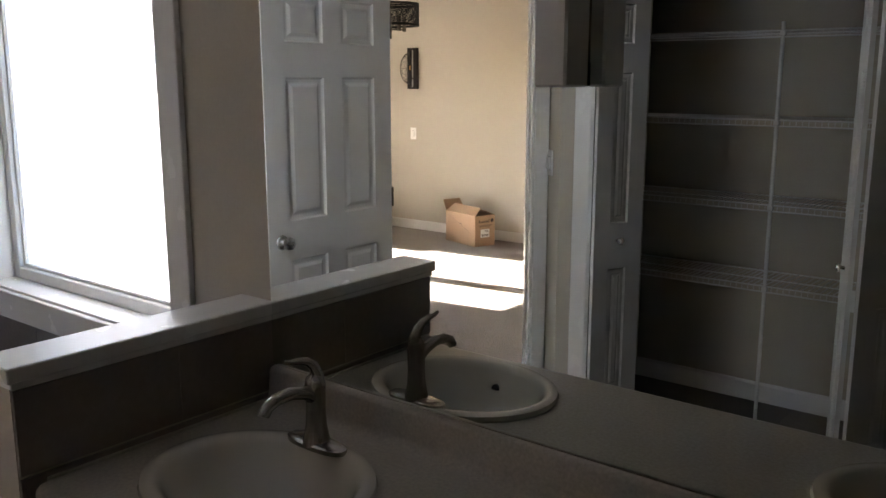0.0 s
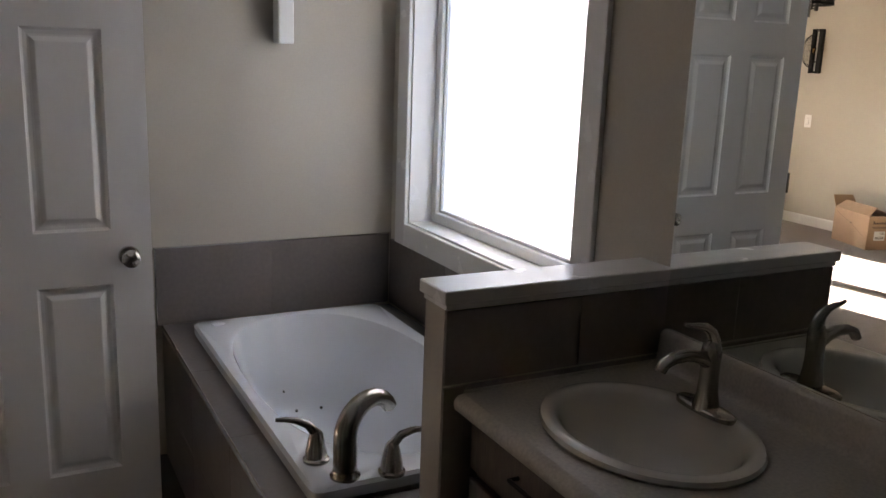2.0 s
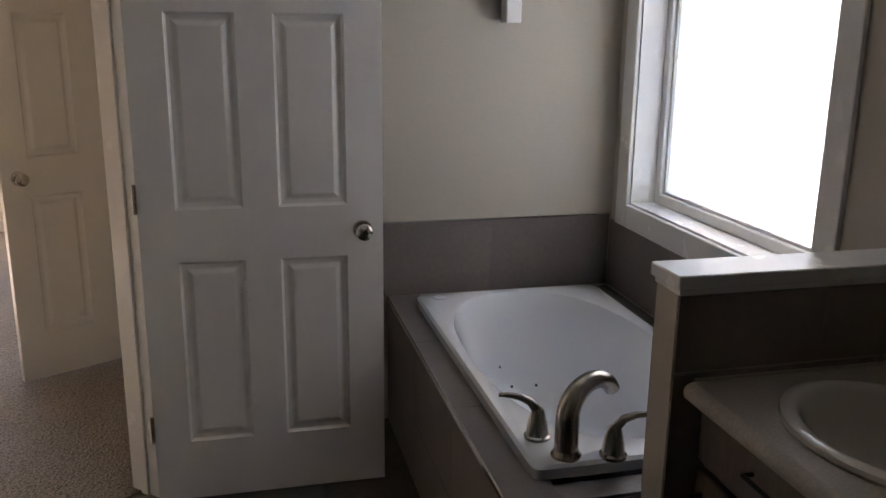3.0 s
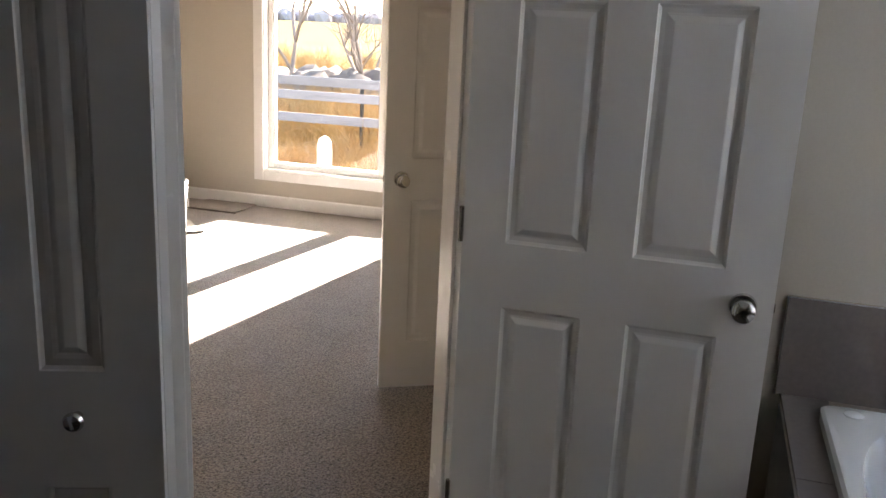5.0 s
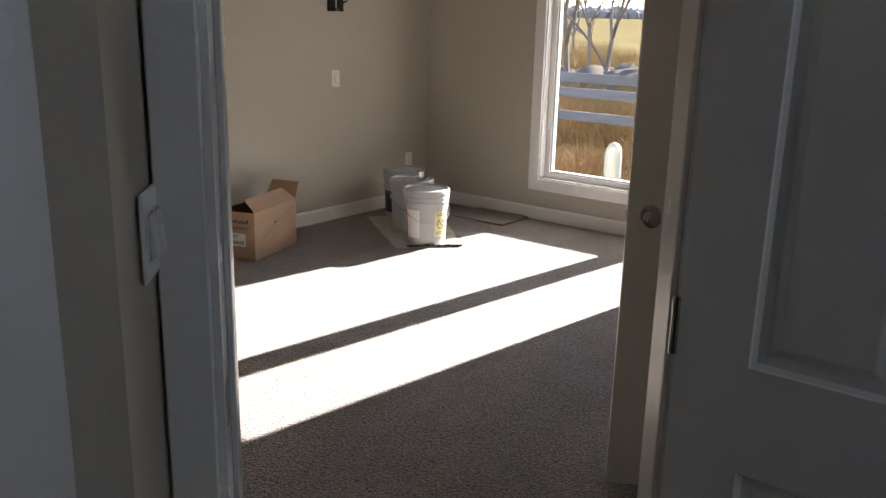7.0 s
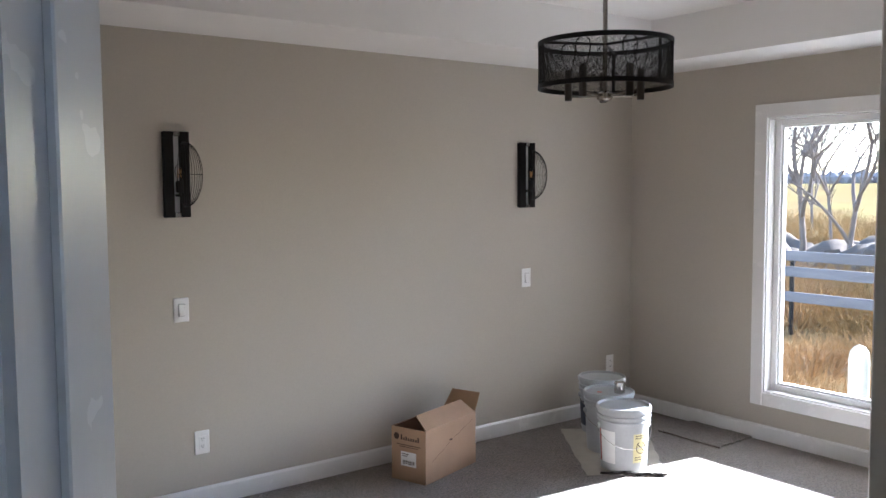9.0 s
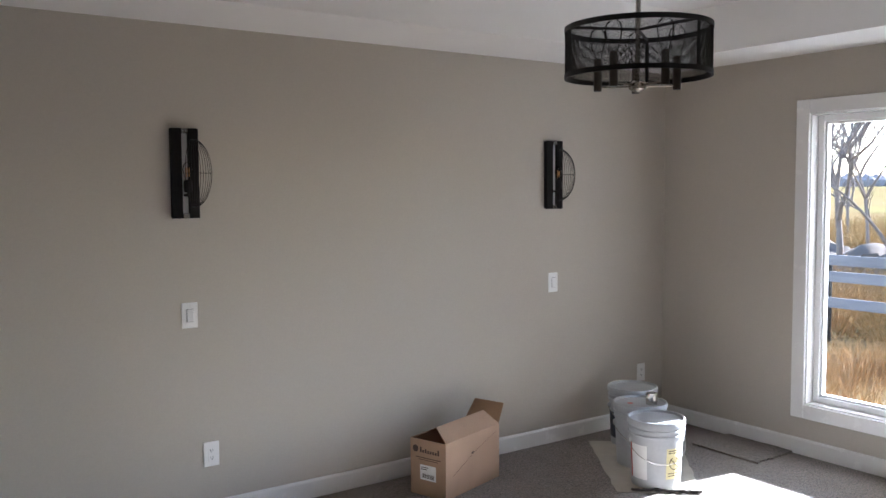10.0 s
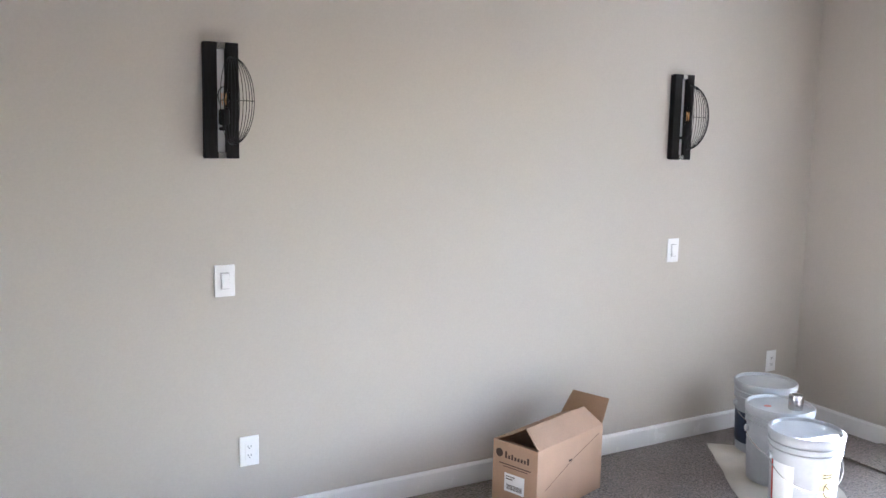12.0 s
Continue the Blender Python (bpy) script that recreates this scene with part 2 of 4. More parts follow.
def grid_lathe_oval(profile, n=48, bm=None):
    """Rings (half width, half depth, z, power) of a rounded oval, joined from first to last."""
    bm = bm or bmesh.new()
    rings = []
    for a, b, z, p in profile:
        ring = []
        for i in range(n):
            t = 2 * math.pi * i / n
            c, s = math.cos(t), math.sin(t)
            ring.append(bm.verts.new((a * math.copysign(abs(c) ** p, c), b * math.copysign(abs(s) ** p, s), z)))
        rings.append(ring)
    for r0, r1 in zip(rings, rings[1:]):
        for i in range(n):
            j = (i + 1) % n
            bm.faces.new((r0[i], r0[j], r1[j], r1[i]))
    bm.faces.new(rings[-1])
    return bm


def wall_with_hole(bm, a0, a1, z0, z1, holes, make):
    """Pieces of a wall from a0 to a1 along its run, round the holes (h0, h1, zlow, zhigh). make(a0, a1, z0, z1) adds one."""
    at = a0
    for h0, h1, lo, hi in sorted(holes):
        make(at, h0, z0, z1)
        if lo > z0:
            make(h0, h1, z0, lo)
        if hi < z1:
            make(h0, h1, hi, z1)
        at = h1
    make(at, a1, z0, z1)
    return bm


# ---------------------------------------------------------------- the large structure
NORTH, SOUTH, WEST, EAST = 1.72, -4.03, -6.88, -1.80
HX, HY, RT = -2.67, -0.06, math.sqrt(0.5)          # the hinge corner of the angled doorway
DIAG = Matrix(((RT, -RT, 0, HX), (-RT, -RT, 0, HY), (0, 0, 1, 0), (0, 0, 0, 1)))   # local x along the doorway, y into the bedroom
DIAG_T, OPEN0, OPEN1, DOOR_H = 0.13, -0.02, 0.720, 2.05


def wall_x(name, y0, y1, a0, a1, holes=(), z1=2.7, label="greige painted plasterboard wall", m=PAINT):
    bm = bmesh.new()
    wall_with_hole(bm, a0, a1, 0, z1, holes, lambda a, b, c, d: box(bm, a, b, y0, y1, c, d))
    return structure(name, bm, m, label, "wall")


def wall_y(name, x0, x1, a0, a1, holes=(), z1=2.7, label="greige painted plasterboard wall", m=PAINT):
    bm = bmesh.new()
    wall_with_hole(bm, a0, a1, 0, z1, holes, lambda a, b, c, d: box(bm, x0, x1, a, b, c, d))
    return structure(name, bm, m, label, "wall")


BW = (-2.95, -1.83, 0.88, 2.22)                     # bathroom window opening
MW = (-2.945, -1.245, 0.300, 2.030)                     # bedroom window opening
wall_x("wall_north", NORTH, NORTH + 0.17, -7.06, 2.72, [BW])
wall_y("wall_west", WEST - 0.17, WEST, SOUTH - 0.17, NORTH, [MW])
wall_x("wall_south", SOUTH - 0.17, SOUTH, WEST, -0.3)
wall_y("wall_east_bedroom", EAST, EAST + 0.12, SOUTH, -1.30, [(-3.87, -3.09, 0, DOOR_H)])
wall_x("wall_north_bedroom", -0.05, 0.07, WEST, -2.87, [(-4.92, -4.15, 0, DOOR_H)])
wall_y("wall_end_bath", -3.23, -3.11, 0.36, NORTH)
# assumed wall out of view, set far east so that less light bounces back
wall_y("wall_east_bath", 2.60, 2.72, -1.30, NORTH)
wall_x("wall_closet_front", -0.575, -0.475, -1.88, 2.60, [(-1.80, -0.42, 0, DOOR_H)])
wall_x("wall_closet_back", -1.30, -1.20, -1.88, 2.60)
structure("wall_closet_left", prism(bmesh.new(), [(-1.968, -0.475), (-2.105, -0.612), (-2.19, -0.697), (-2.20, -0.75), (-2.20, -1.30), (-1.88, -1.30), (-1.88, -0.475)], 0, 2.7), PAINT, "greige painted wall beside the doorway", "wall")
wall_y("wall_closet_right", -0.36, -0.26, -1.20, -0.575)
wall_y("wall_hall", -0.42, -0.30, SOUTH, -1.30)
bm = bmesh.new()
wall_with_hole(bm, -0.64, 0.755, 0, 2.7, [(OPEN0, OPEN1, 0, DOOR_H)], lambda a, b, c, d: box(bm, a, b, 0, DIAG_T, c, d, m=DIAG))
box(bm, 0.755, 0.80, 0.035, DIAG_T, 0, 2.7, m=DIAG)
structure("wall_angled_doorway", bm, PAINT, "greige painted angled wall holding the doorway", "wall")

# floors
structure("floor_bedroom", prism(bmesh.new(), [(WEST - 0.1, SOUTH - 0.1), (-0.35, SOUTH - 0.1), (-0.35, -1.25), (-2.15, -1.25), (-2.15, -0.72), (-2.84, -0.03), (-3.17, 0.30), (-3.17, NORTH + 0.05), (WEST - 0.1, NORTH + 0.05)], -0.15, 0.0),
          CARPET, "brown-grey cut pile carpet, brightly sunlit near the window", "floor")
structure("floor_bath", prism(bmesh.new(), [(-3.17, 0.302), (-2.15, -0.718), (-2.15, -1.248), (2.65, -1.248), (2.65, NORTH + 0.05), (-3.17, NORTH + 0.05)], -0.15, -0.006),
          GROUT, "dark brown bathroom floor", "floor")

# ceilings
bm = bmesh.new()
TX0, TX1, TY0, TY1, SOF, TOP = WEST + 0.5, EAST - 0.5, SOUTH + 0.58, -0.55, 2.374, 2.64
inner = [(TX0, TY0), (TX1, TY0), (TX1, -1.32), (-3.0, TY1), (TX0, TY1)]
outer = [(WEST, SOUTH), (EAST, SOUTH), (EAST, -1.30), (-2.86, -0.05), (WEST, -0.05)]
for i in range(5):
    j = (i + 1) % 5
    prism(bm, [outer[i], outer[j], inner[j], inner[i]], SOF, TOP + 0.06)
prism(bm, inner, TOP, TOP + 0.06)
structure("ceiling_bedroom", bm, CEIL, "white painted tray ceiling with a lowered border", "ceiling")
structure("ceiling_bath", prism(bmesh.new(), [(-3.17, 1.80), (2.65, 1.80), (2.65, -1.25), (-2.10, -1.25), (-2.12, -0.72), (-3.17, 0.33)], 2.44, 2.52), CEIL, "white painted bathroom ceiling", "ceiling")
structure("ceiling_wardrobe", boxed(WEST, -3.2, 0.02, 1.75, 2.44, 2.52), CEIL, "white painted ceiling of the wardrobe room", "ceiling")
structure("ceiling_hall", boxed(EAST + 0.02, -0.35, SOUTH, -1.25, 2.44, 2.52), CEIL, "white painted ceiling of the hall", "ceiling")
# unseen slab, added to keep sky and sun out above the ceilings
structure("roof", boxed(-7.15, 2.8, -4.2, 2.0, 2.72, 2.84), CEIL, "unseen slab over the rooms that blocks outside light", "roof")


# baseboards
def base_run(name, pts, h=0.098, t=0.016):
    bm = bmesh.new()
    for (x0, y0), (x1, y1) in pts:
        d = Vector((x1 - x0, y1 - y0, 0))
        n = d.length
        a = math.atan2(d.y, d.x)
        m = Matrix.Translation((x0, y0, 0)) @ Matrix.Rotation(a, 4, "Z")
        vs = [(0, 0), (t, 0), (t, h - 0.012), (t - 0.007, h), (0, h)]
        lo = [bm.verts.new(m @ Vector((0, p, z))) for p, z in vs]
        hi = [bm.verts.new(m @ Vector((n, p, z))) for p, z in vs]
        bm.faces.new(lo)
        bm.faces.new(hi[::-1])
        for i in range(5):
            j = (i + 1) % 5
            bm.faces.new((lo[i], hi[i], hi[j], lo[j]))
    return structure(name, bm, TRIM, "white painted wooden baseboard", "baseboard")


base_run("baseboard_bedroom_south", [((WEST + 0.016, SOUTH + 0.0005), (EAST, SOUTH + 0.0005))])
base_run("baseboard_bedroom_west", [((WEST + 0.0005, -0.05), (WEST + 0.0005, SOUTH))])
base_run("baseboard_bedroom_north", [((-2.9, -0.0505), (-4.08, -0.0505)), ((-4.99, -0.0505), (WEST + 0.016, -0.0505))])
base_run("baseboard_bedroom_east", [((EAST - 0.0005, -3.03), (EAST - 0.0005, -1.3))])
base_run("baseboard_closet", [((-1.88, -1.1995), (-0.36, -1.1995))])
base_run("baseboard_bath", [((2.5995, -0.475), (2.5995, 1.7)), ((-0.333, -0.4745), (2.58, -0.4745)), ((-1.965, -0.4745), (-1.89, -0.4745)), ((-3.1095, 0.76), (-3.1095, 0.40))])

# bathroom floor tiles
tile_mesh = finish(boxed(-0.2265, 0.2265, -0.2265, 0.2265, -0.004, 0.0, bevel=0.0015), "floor_tile", VINYL)
fb = bpy.data.objects["floor_bath"]
for i in range(-7, 6):
    for j in range(-3, 4):
        cx, cy = 0.46 * i + 0.1, 0.46 * j + 0.25
        if cx + cy > -2.35 and (cy > -0.4 or (cx < -0.5 and cx > -1.9)) and not (cy > 1.4) and cx < 2.5 and cy > -1.2 and cx > -2.9:
            o = new("floor_tile", tile_mesh)
            o.parent = fb
            o.location = (cx, cy, 0)


# ---------------------------------------------------------------- doors
def door_leaf(parent, w, h, t, xs, zs, material=DOORP, m=None):
    """A moulded leaf: hinge edge at x = 0, faces at y = 0 and y = -t, bottom at z = 0.012."""
    z_low = 0.012
    bm = bmesh.new()
    gx = sorted({0.0, w, *[v for p in xs for v in p]})
    gz = sorted({z_low, h, *[v for p in zs for v in p]})
    holes = {(a, c) for a, b in xs for c, d in zs}
    for y in (0.0, -t):
        for x0, x1 in zip(gx, gx[1:]):
            for z0, z1 in zip(gz, gz[1:]):
                if (x0, z0) not in holes:
                    bm.faces.new([bm.verts.new(p) for p in ((x0, y, z0), (x1, y, z0), (x1, y, z1), (x0, y, z1))])
    for a, b in (((0, z_low), (w, z_low)), ((w, z_low), (w, h)), ((w, h), (0, h)), ((0, h), (0, z_low))):
        bm.faces.new([bm.verts.new(p) for p in ((a[0], 0, a[1]), (b[0], 0, b[1]), (b[0], -t, b[1]), (a[0], -t, a[1]))])
    bmesh.ops.remove_doubles(bm, verts=bm.verts, dist=0.0003)
    leaf = part("leaf", bm, material, parent, m=m)
    for x0, x1 in xs:
        for z0, z1 in zs:
            pm = bmesh.new()
            for y, s in ((0.0, -1), (-t, 1)):
                rings = []
                for inset, depth in ((0, 0), (0.002, 0.0045), (0.008, 0.010), (0.019, 0.0115), (0.025, 0.0105), (0.037, 0.0035), (0.040, 0.0025)):
                    yy = y + s * depth
                    rings.append([pm.verts.new(p) for p in ((x0 + inset, yy, z0 + inset), (x1 - inset, yy, z0 + inset), (x1 - inset, yy, z1 - inset), (x0 + inset, yy, z1 - inset))])
                for r0, r1 in zip(rings, rings[1:]):
                    for i in range(4):
                        j = (i + 1) % 4
                        pm.faces.new((r0[i], r0[j], r1[j], r1[i]))
                pm.faces.new(rings[-1])
            part("panel", pm, material, leaf)
    return leaf


def knob_set(parent, x, z, t, material=CHROME):
    for y, s in ((0.0, 1), (-t, -1)):
        m = Matrix.Translation((x, y, z)) @ Matrix.Rotation(-s * math.pi / 2, 4, "X")
        k = part("knob", lathe([(0.0305, 0.0), (0.032, 0.003), (0.029, 0.009), (0.015, 0.012), (0.012, 0.022), (0.014, 0.030), (0.024, 0.036), (0.0275, 0.046), (0.026, 0.056), (0.018, 0.063), (0.008, 0.064), (0.008, 0.061)], 28, m=m), material, parent, "round satin chrome door knob", smooth=True)
    part("latch", boxed(x + 0.066, x + 0.072, -t * 0.5 - 0.006, -t * 0.5 + 0.006, z - 0.012, z + 0.012, bevel=0.002), material, parent, "small metal latch bolt")


def hinges(parent, t, zs=(0.27, 1.03, 1.80), side=0.0):
    for z in zs:
        bm = tube([(-0.004, side, z - 0.045), (-0.004, side, z + 0.045)], 0.0065, 10)
        box(bm, -0.002, 0.0015, min(side, side - 0.03), max(side, side - 0.03), z - 0.044, z + 0.044)
        part("hinge", bm, NICKEL, parent, "satin metal butt hinge", smooth=True)


SIX = ((0.112, 0.314), (0.424, 0.637))
SIXZ = ((0.217, 0.824), (0.992, 1.580), (1.72, 1.90))


def six_panel_door(name, label, at, turn, flip=1, w=0.754):
    d = thing(name, label, "door", at=at, turn=turn)
    d.scale = (1, flip, 1)
    tagged(d, kind="structure")
    door_leaf(d, w, 2.032, 0.035, SIX, SIXZ)
    knob_set(d, w - 0.068, 0.909, 0.035)
    hinges(d, 0.035)
    return d


six_panel_door("door_1", "white moulded six-panel bathroom door standing open", (-2.628, -0.055, 0), 90, -1)
six_panel_door("door_2", "white six-panel wardrobe door standing open in the bedroom", (-4.145, -0.055, 0), -60.1, w=0.747)
six_panel_door("door_3", "white six-panel bedroom entry door standing open", (-1.795, -3.835, 0), 180, -1)


def door_trim(name, m, o0, o1, thick, h=DOOR_H, sides=(True, True), stop=0.045, w=0.062):
    """Jamb lining, stop and casings of an opening o0..o1 along local x, wall from y = 0 to y = thick."""
    bm = bmesh.new()
    j = 0.018
    box(bm, o0, o0 + j, -0.004, thick + 0.004, 0, h, m=m)
    box(bm, o1 - j, o1, -0.004, thick + 0.004, 0, h, m=m)
    box(bm, o0 + j, o1 - j, -0.004, thick + 0.004, h - j, h, m=m)
    for a, b in ((o0 + j, o0 + j + 0.011), (o1 - j - 0.011, o1 - j)):
        box(bm, a, b, stop, stop + 0.035, 0, h - j, m=m, bevel=0.002)
    box(bm, o0 + j, o1 - j, stop, stop + 0.035, h - j - 0.011, h - j, m=m)
    for on, y, s in ((sides[0], 0, -1), (sides[1], thick, 1)):
        if on:
            ya, yb = sorted((y, y + s * 0.016))
            box(bm, o0 - w, o0 + 0.006, ya, yb, 0, h + w, m=m, bevel=0.003)
            box(bm, o1 - 0.006, o1 + w, ya, yb, 0, h + w, m=m, bevel=0.003)
            box(bm, o0 + 0.006, o1 - 0.006, ya, yb, h - 0.006, h + w, m=m, bevel=0.003)
    return structure(name, bm, TRIM, "white painted door jamb and flat casing", "trim")


t1 = door_trim("trim_doorway", DIAG, OPEN0, OPEN1, DIAG_T, w=0.064)
part("strike_plate", boxed(OPEN1 - 0.0195, OPEN1 - 0.0165, 0.010, 0.040, 0.865, 0.935, m=DIAG), CHROME, t1, "metal strike plate")
WARD = Matrix(((1, 0, 0, 0), (0, 1, 0, -0.05), (0, 0, 1, 0), (0, 0, 0, 1)))
door_trim("trim_wardrobe_door", WARD, -4.92, -4.15, 0.12)
ENTRY = Matrix(((0, 1, 0, EAST), (1, 0, 0, 0), (0, 0, 1, 0), (0, 0, 0, 1)))
door_trim("trim_entry_door", ENTRY, -3.87, -3.09, 0.12, w=0.045)
CLOS = Matrix(((1, 0, 0, 0), (0, -1, 0, -0.475), (0, 0, 1, 0), (0, 0, 0, 1)))
bm = bmesh.new()
for a, b in ((-1.80, -1.782), (-0.438, -0.42)):
    box(bm, a, b, -0.003, 0.103, 0, DOOR_H, m=CLOS)
box(bm, -1.782, -0.438, -0.003, 0.103, DOOR_H - 0.018, DOOR_H, m=CLOS)
for a, b in ((-1.887, -1.794), (-0.426, -0.335)):
    box(bm, a, b, -0.016, 0, 0, DOOR_H + 0.06, m=CLOS, bevel=0.003)
box(bm, -1.794, -0.426, -0.016, 0, DOOR_H - 0.006, DOOR_H + 0.06, m=CLOS, bevel=0.003)
structure("trim_closet", bm, TRIM, "white painted closet jamb and casing", "trim")


# bifold closet doors: pairs of narrow leaves folded out into the bathroom
def bifold(pivot, fold_a, fold_b, slide, flip):
    d = thing("bifold_door", "white moulded bifold closet door folded open", "closet door", "bifold closet doors")
    tagged(d, kind="structure")
    for a, b, knob in ((pivot, fold_a, False), (fold_b, slide, True)):
        v = Vector((b[0] - a[0], b[1] - a[1], 0))
        m = Matrix.Translation((a[0], a[1], 0)) @ Matrix.Rotation(math.atan2(v.y, v.x), 4, "Z") @ Matrix.Diagonal((1, flip, 1, 1))
        w = v.length
        leaf = door_leaf(d, w, 2.0, 0.0175, ((0.085, w - 0.085),), ((0.20, 0.76), (0.96, 1.60), (1.72, 1.88)), m=m)
        if knob:
            k = Matrix.Translation((0.13, 0.0, 0.885)) @ Matrix.Rotation(-math.pi / 2, 4, "X")
            part("knob", lathe([(0.008, 0), (0.007, 0.012), (0.015, 0.018), (0.0165, 0.024), (0.013, 0.030), (0.004, 0.032)], 20, m=k), CHROME, leaf, "small round metal knob", smooth=True)
    bm = boxed(min(fold_a[0], fold_b[0]) + 0.012, max(fold_a[0], fold_b[0]) - 0.012, pivot[1] + 0.225, pivot[1] + 0.231, 0.75, 0.83)
    part("hinge", bm, TRIM, d, "painted fold hinge")
    return d


bifold((-1.775, -0.52), (-1.707, -0.276), (-1.667, -0.270), (-1.568, -0.52), 1)
bifold((-0.460, -0.52), (-0.612, -0.290), (-0.654, -0.285), (-0.735, -0.52), -1)


# ---------------------------------------------------------------- windows
def casing_window(name, label, m, w0, w1, z0, z1, depth, pane_y, material_pane, mullions=(), casing=0.085, shadow=True):
    """An opening w0..w1 along local x in a wall whose inner face is y = 0; local y points outside."""
    win = tagged(new(name), label, "window", kind="structure")
    win.empty_display_size = 0.1
    win.matrix_world = m
    for nm, a, b, c, d in (("casing", w0 - casing, w0 + 0.006, z0 - casing, z1 + casing), ("casing", w1 - 0.006, w1 + casing, z0 - casing, z1 + casing),
                           ("casing", w0 + 0.006, w1 - 0.006, z0 - casing, z0 + 0.006), ("casing", w0 + 0.006, w1 - 0.006, z1 - 0.006, z1 + casing)):
        part(nm, boxed(a, b, -0.018, 0, c, d, bevel=0.003), TRIM, win)
    bm = bmesh.new()
    e = 0.014
    for a, b, c, d in ((w0, w0 + e, z0, z1), (w1 - e, w1, z0, z1), (w0 + e, w1 - e, z1 - e, z1)):
        box(bm, a, b, -0.001, depth, c, d)
    part("window_lining", bm, TRIM, win)
    part("window_sill", boxed(w0 + e, w1 - e, -0.001, depth, z0, z0 + e, bevel=0.002), TRIM, win, "white painted sill board")
    edges = [w0 + e, *[v for mu in mullions for v in mu], w1 - e]
    for a, b in zip(edges[0::2], edges[1::2]):
        fr = bmesh.new()
        f = 0.038
        ya, yb = pane_y - 0.03, pane_y + 0.035
        for p in ((a, a + f, z0 + e, z1 - e), (b - f, b, z0 + e, z1 - e), (a + f, b - f, z0 + e, z0 + e + f), (a + f, b - f, z1 - e - f, z1 - e)):
            box(fr, p[0], p[1], ya, yb, p[2], p[3], bevel=0.003)
        g = f + 0.012
        for p in ((a + f, a + g, z0 + e + f, z1 - e - f), (b - g, b - f, z0 + e + f, z1 - e - f), (a + g, b - g, z0 + e + f, z0 + e + g), (a + g, b - g, z1 - e - g, z1 - e - f)):
            box(fr, p[0], p[1], ya + 0.016, yb - 0.01, p[2], p[3], bevel=0.002)
        frame_ob = part("window_frame", fr, PLASTIC, win, "white vinyl window frame")
        pane = part("pane", boxed(a + f + 0.003, b - f - 0.003, pane_y - 0.003, pane_y + 0.003, z0 + e + f + 0.003, z1 - e - f - 0.003), material_pane, win)
        pane.visible_shadow = shadow
    for a, b in mullions:
        part("mullion", boxed(a, b, pane_y - 0.05, depth, z0 + e, z1 - e, bevel=0.003), TRIM, win)
    return win


casing_window("window_1", "tall white-framed frosted bathroom window above the tub", Matrix.Translation((0, NORTH, 0)), *BW, 0.17, 0.125, FROST)
WESTM = Matrix(((0, -1, 0, WEST), (1, 0, 0, 0), (0, 0, 1, 0), (0, 0, 0, 1)))
casing_window("window_2", "tall white-framed clear bedroom window in sunlight", WESTM, *MW, 0.17, 0.095, GLASS, mullions=((-1.925, -1.850),), casing=0.078, shadow=False)


# ---------------------------------------------------------------- bathroom: tub corner
bm = bmesh.new()
box(bm, -3.11, -1.545, 0.805, 0.86, 0, 0.509)
box(bm, -1.62, -1.545, 0.86, NORTH, 0, 0.509)
box(bm, -3.11, -3.03, 0.86, NORTH, 0, 0.509)
box(bm, -3.03, -1.62, 1.62, NORTH, 0, 0.509)
surround = structure("tub_deck", bm, GROUT, "tiled bathtub deck and apron", "tub deck")


def tile(parent, x0, x1, y0, y1, z0, z1, material=TILE, name="tile"):
    o = new(name, finish(boxed(x0 + 0.001, x1 - 0.001, y0 + 0.0, y1 - 0.0, z0 + 0.001, z1 - 0.001, bevel=0.001), name, material))
    o.parent = parent
    return o


for i in range(3):                                   # apron and deck front row
    a, b = -3.11 + i * 0.5217, -3.11 + (i + 1) * 0.5217
    for z0, z1 in ((0.0, 0.235), (0.235, 0.510)):
        tile(surround, a, b, 0.795, 0.805, z0, z1)
    tile(surround, a, b, 0.795, 0.925, 0.510, 0.521, DECKT)
tile(surround, -1.62, -1.545, 0.925, NORTH, 0.510, 0.521, DECKT)
part("edge_trim", boxed(-3.108, -1.547, 0.791, 0.797, 0.506, 0.523, bevel=0.001), CHROME, surround, "thin metal edge strip")

wall_tiles = tagged(new("tub_wall_tiles"), "band of taupe tiles round the tub", "wall tiles", kind="structure")
bm = boxed(-3.1095, -3.108, 0.78, 1.71, 0.522, 0.816)
part("tile_backing", bm, GROUT, wall_tiles)
for a, b in ((0.78, 1.21), (1.21, 1.708)):
    tile(wall_tiles, -3.108, -3.099, a, b, 0.522, 0.815)
for a, b in ((-3.098, -2.60), (-2.60, -2.08), (-2.08, -1.545)):
    tile(wall_tiles, a, b, 1.710, 1.7195, 0.522, 0.794)
part("edge_trim", boxed(-3.109, -3.096, 0.774, 0.780, 0.522, 0.818), CHROME, wall_tiles, "thin metal edge strip")
part("edge_trim", boxed(-3.109, -3.096, 0.774, 1.709, 0.815, 0.819), CHROME, wall_tiles, "thin metal edge strip")

tub = thing("bathtub", "white acrylic jetted drop-in bathtub", "bathtub", at=(-2.32, 1.250, 0.521))
n = 64
bm = bmesh.new()
HW, HD = 0.680, 0.366


def rounded(a, b, p, z, dx=0.0):
    ring = []
    for i in range(n):
        t = 2 * math.pi * (i + 0.5) / n
        c, s = math.cos(t), math.sin(t)
        ring.append(bm.verts.new((dx + a * math.copysign(abs(c) ** p, c), b * math.copysign(abs(s) ** p, s), z)))
    return ring


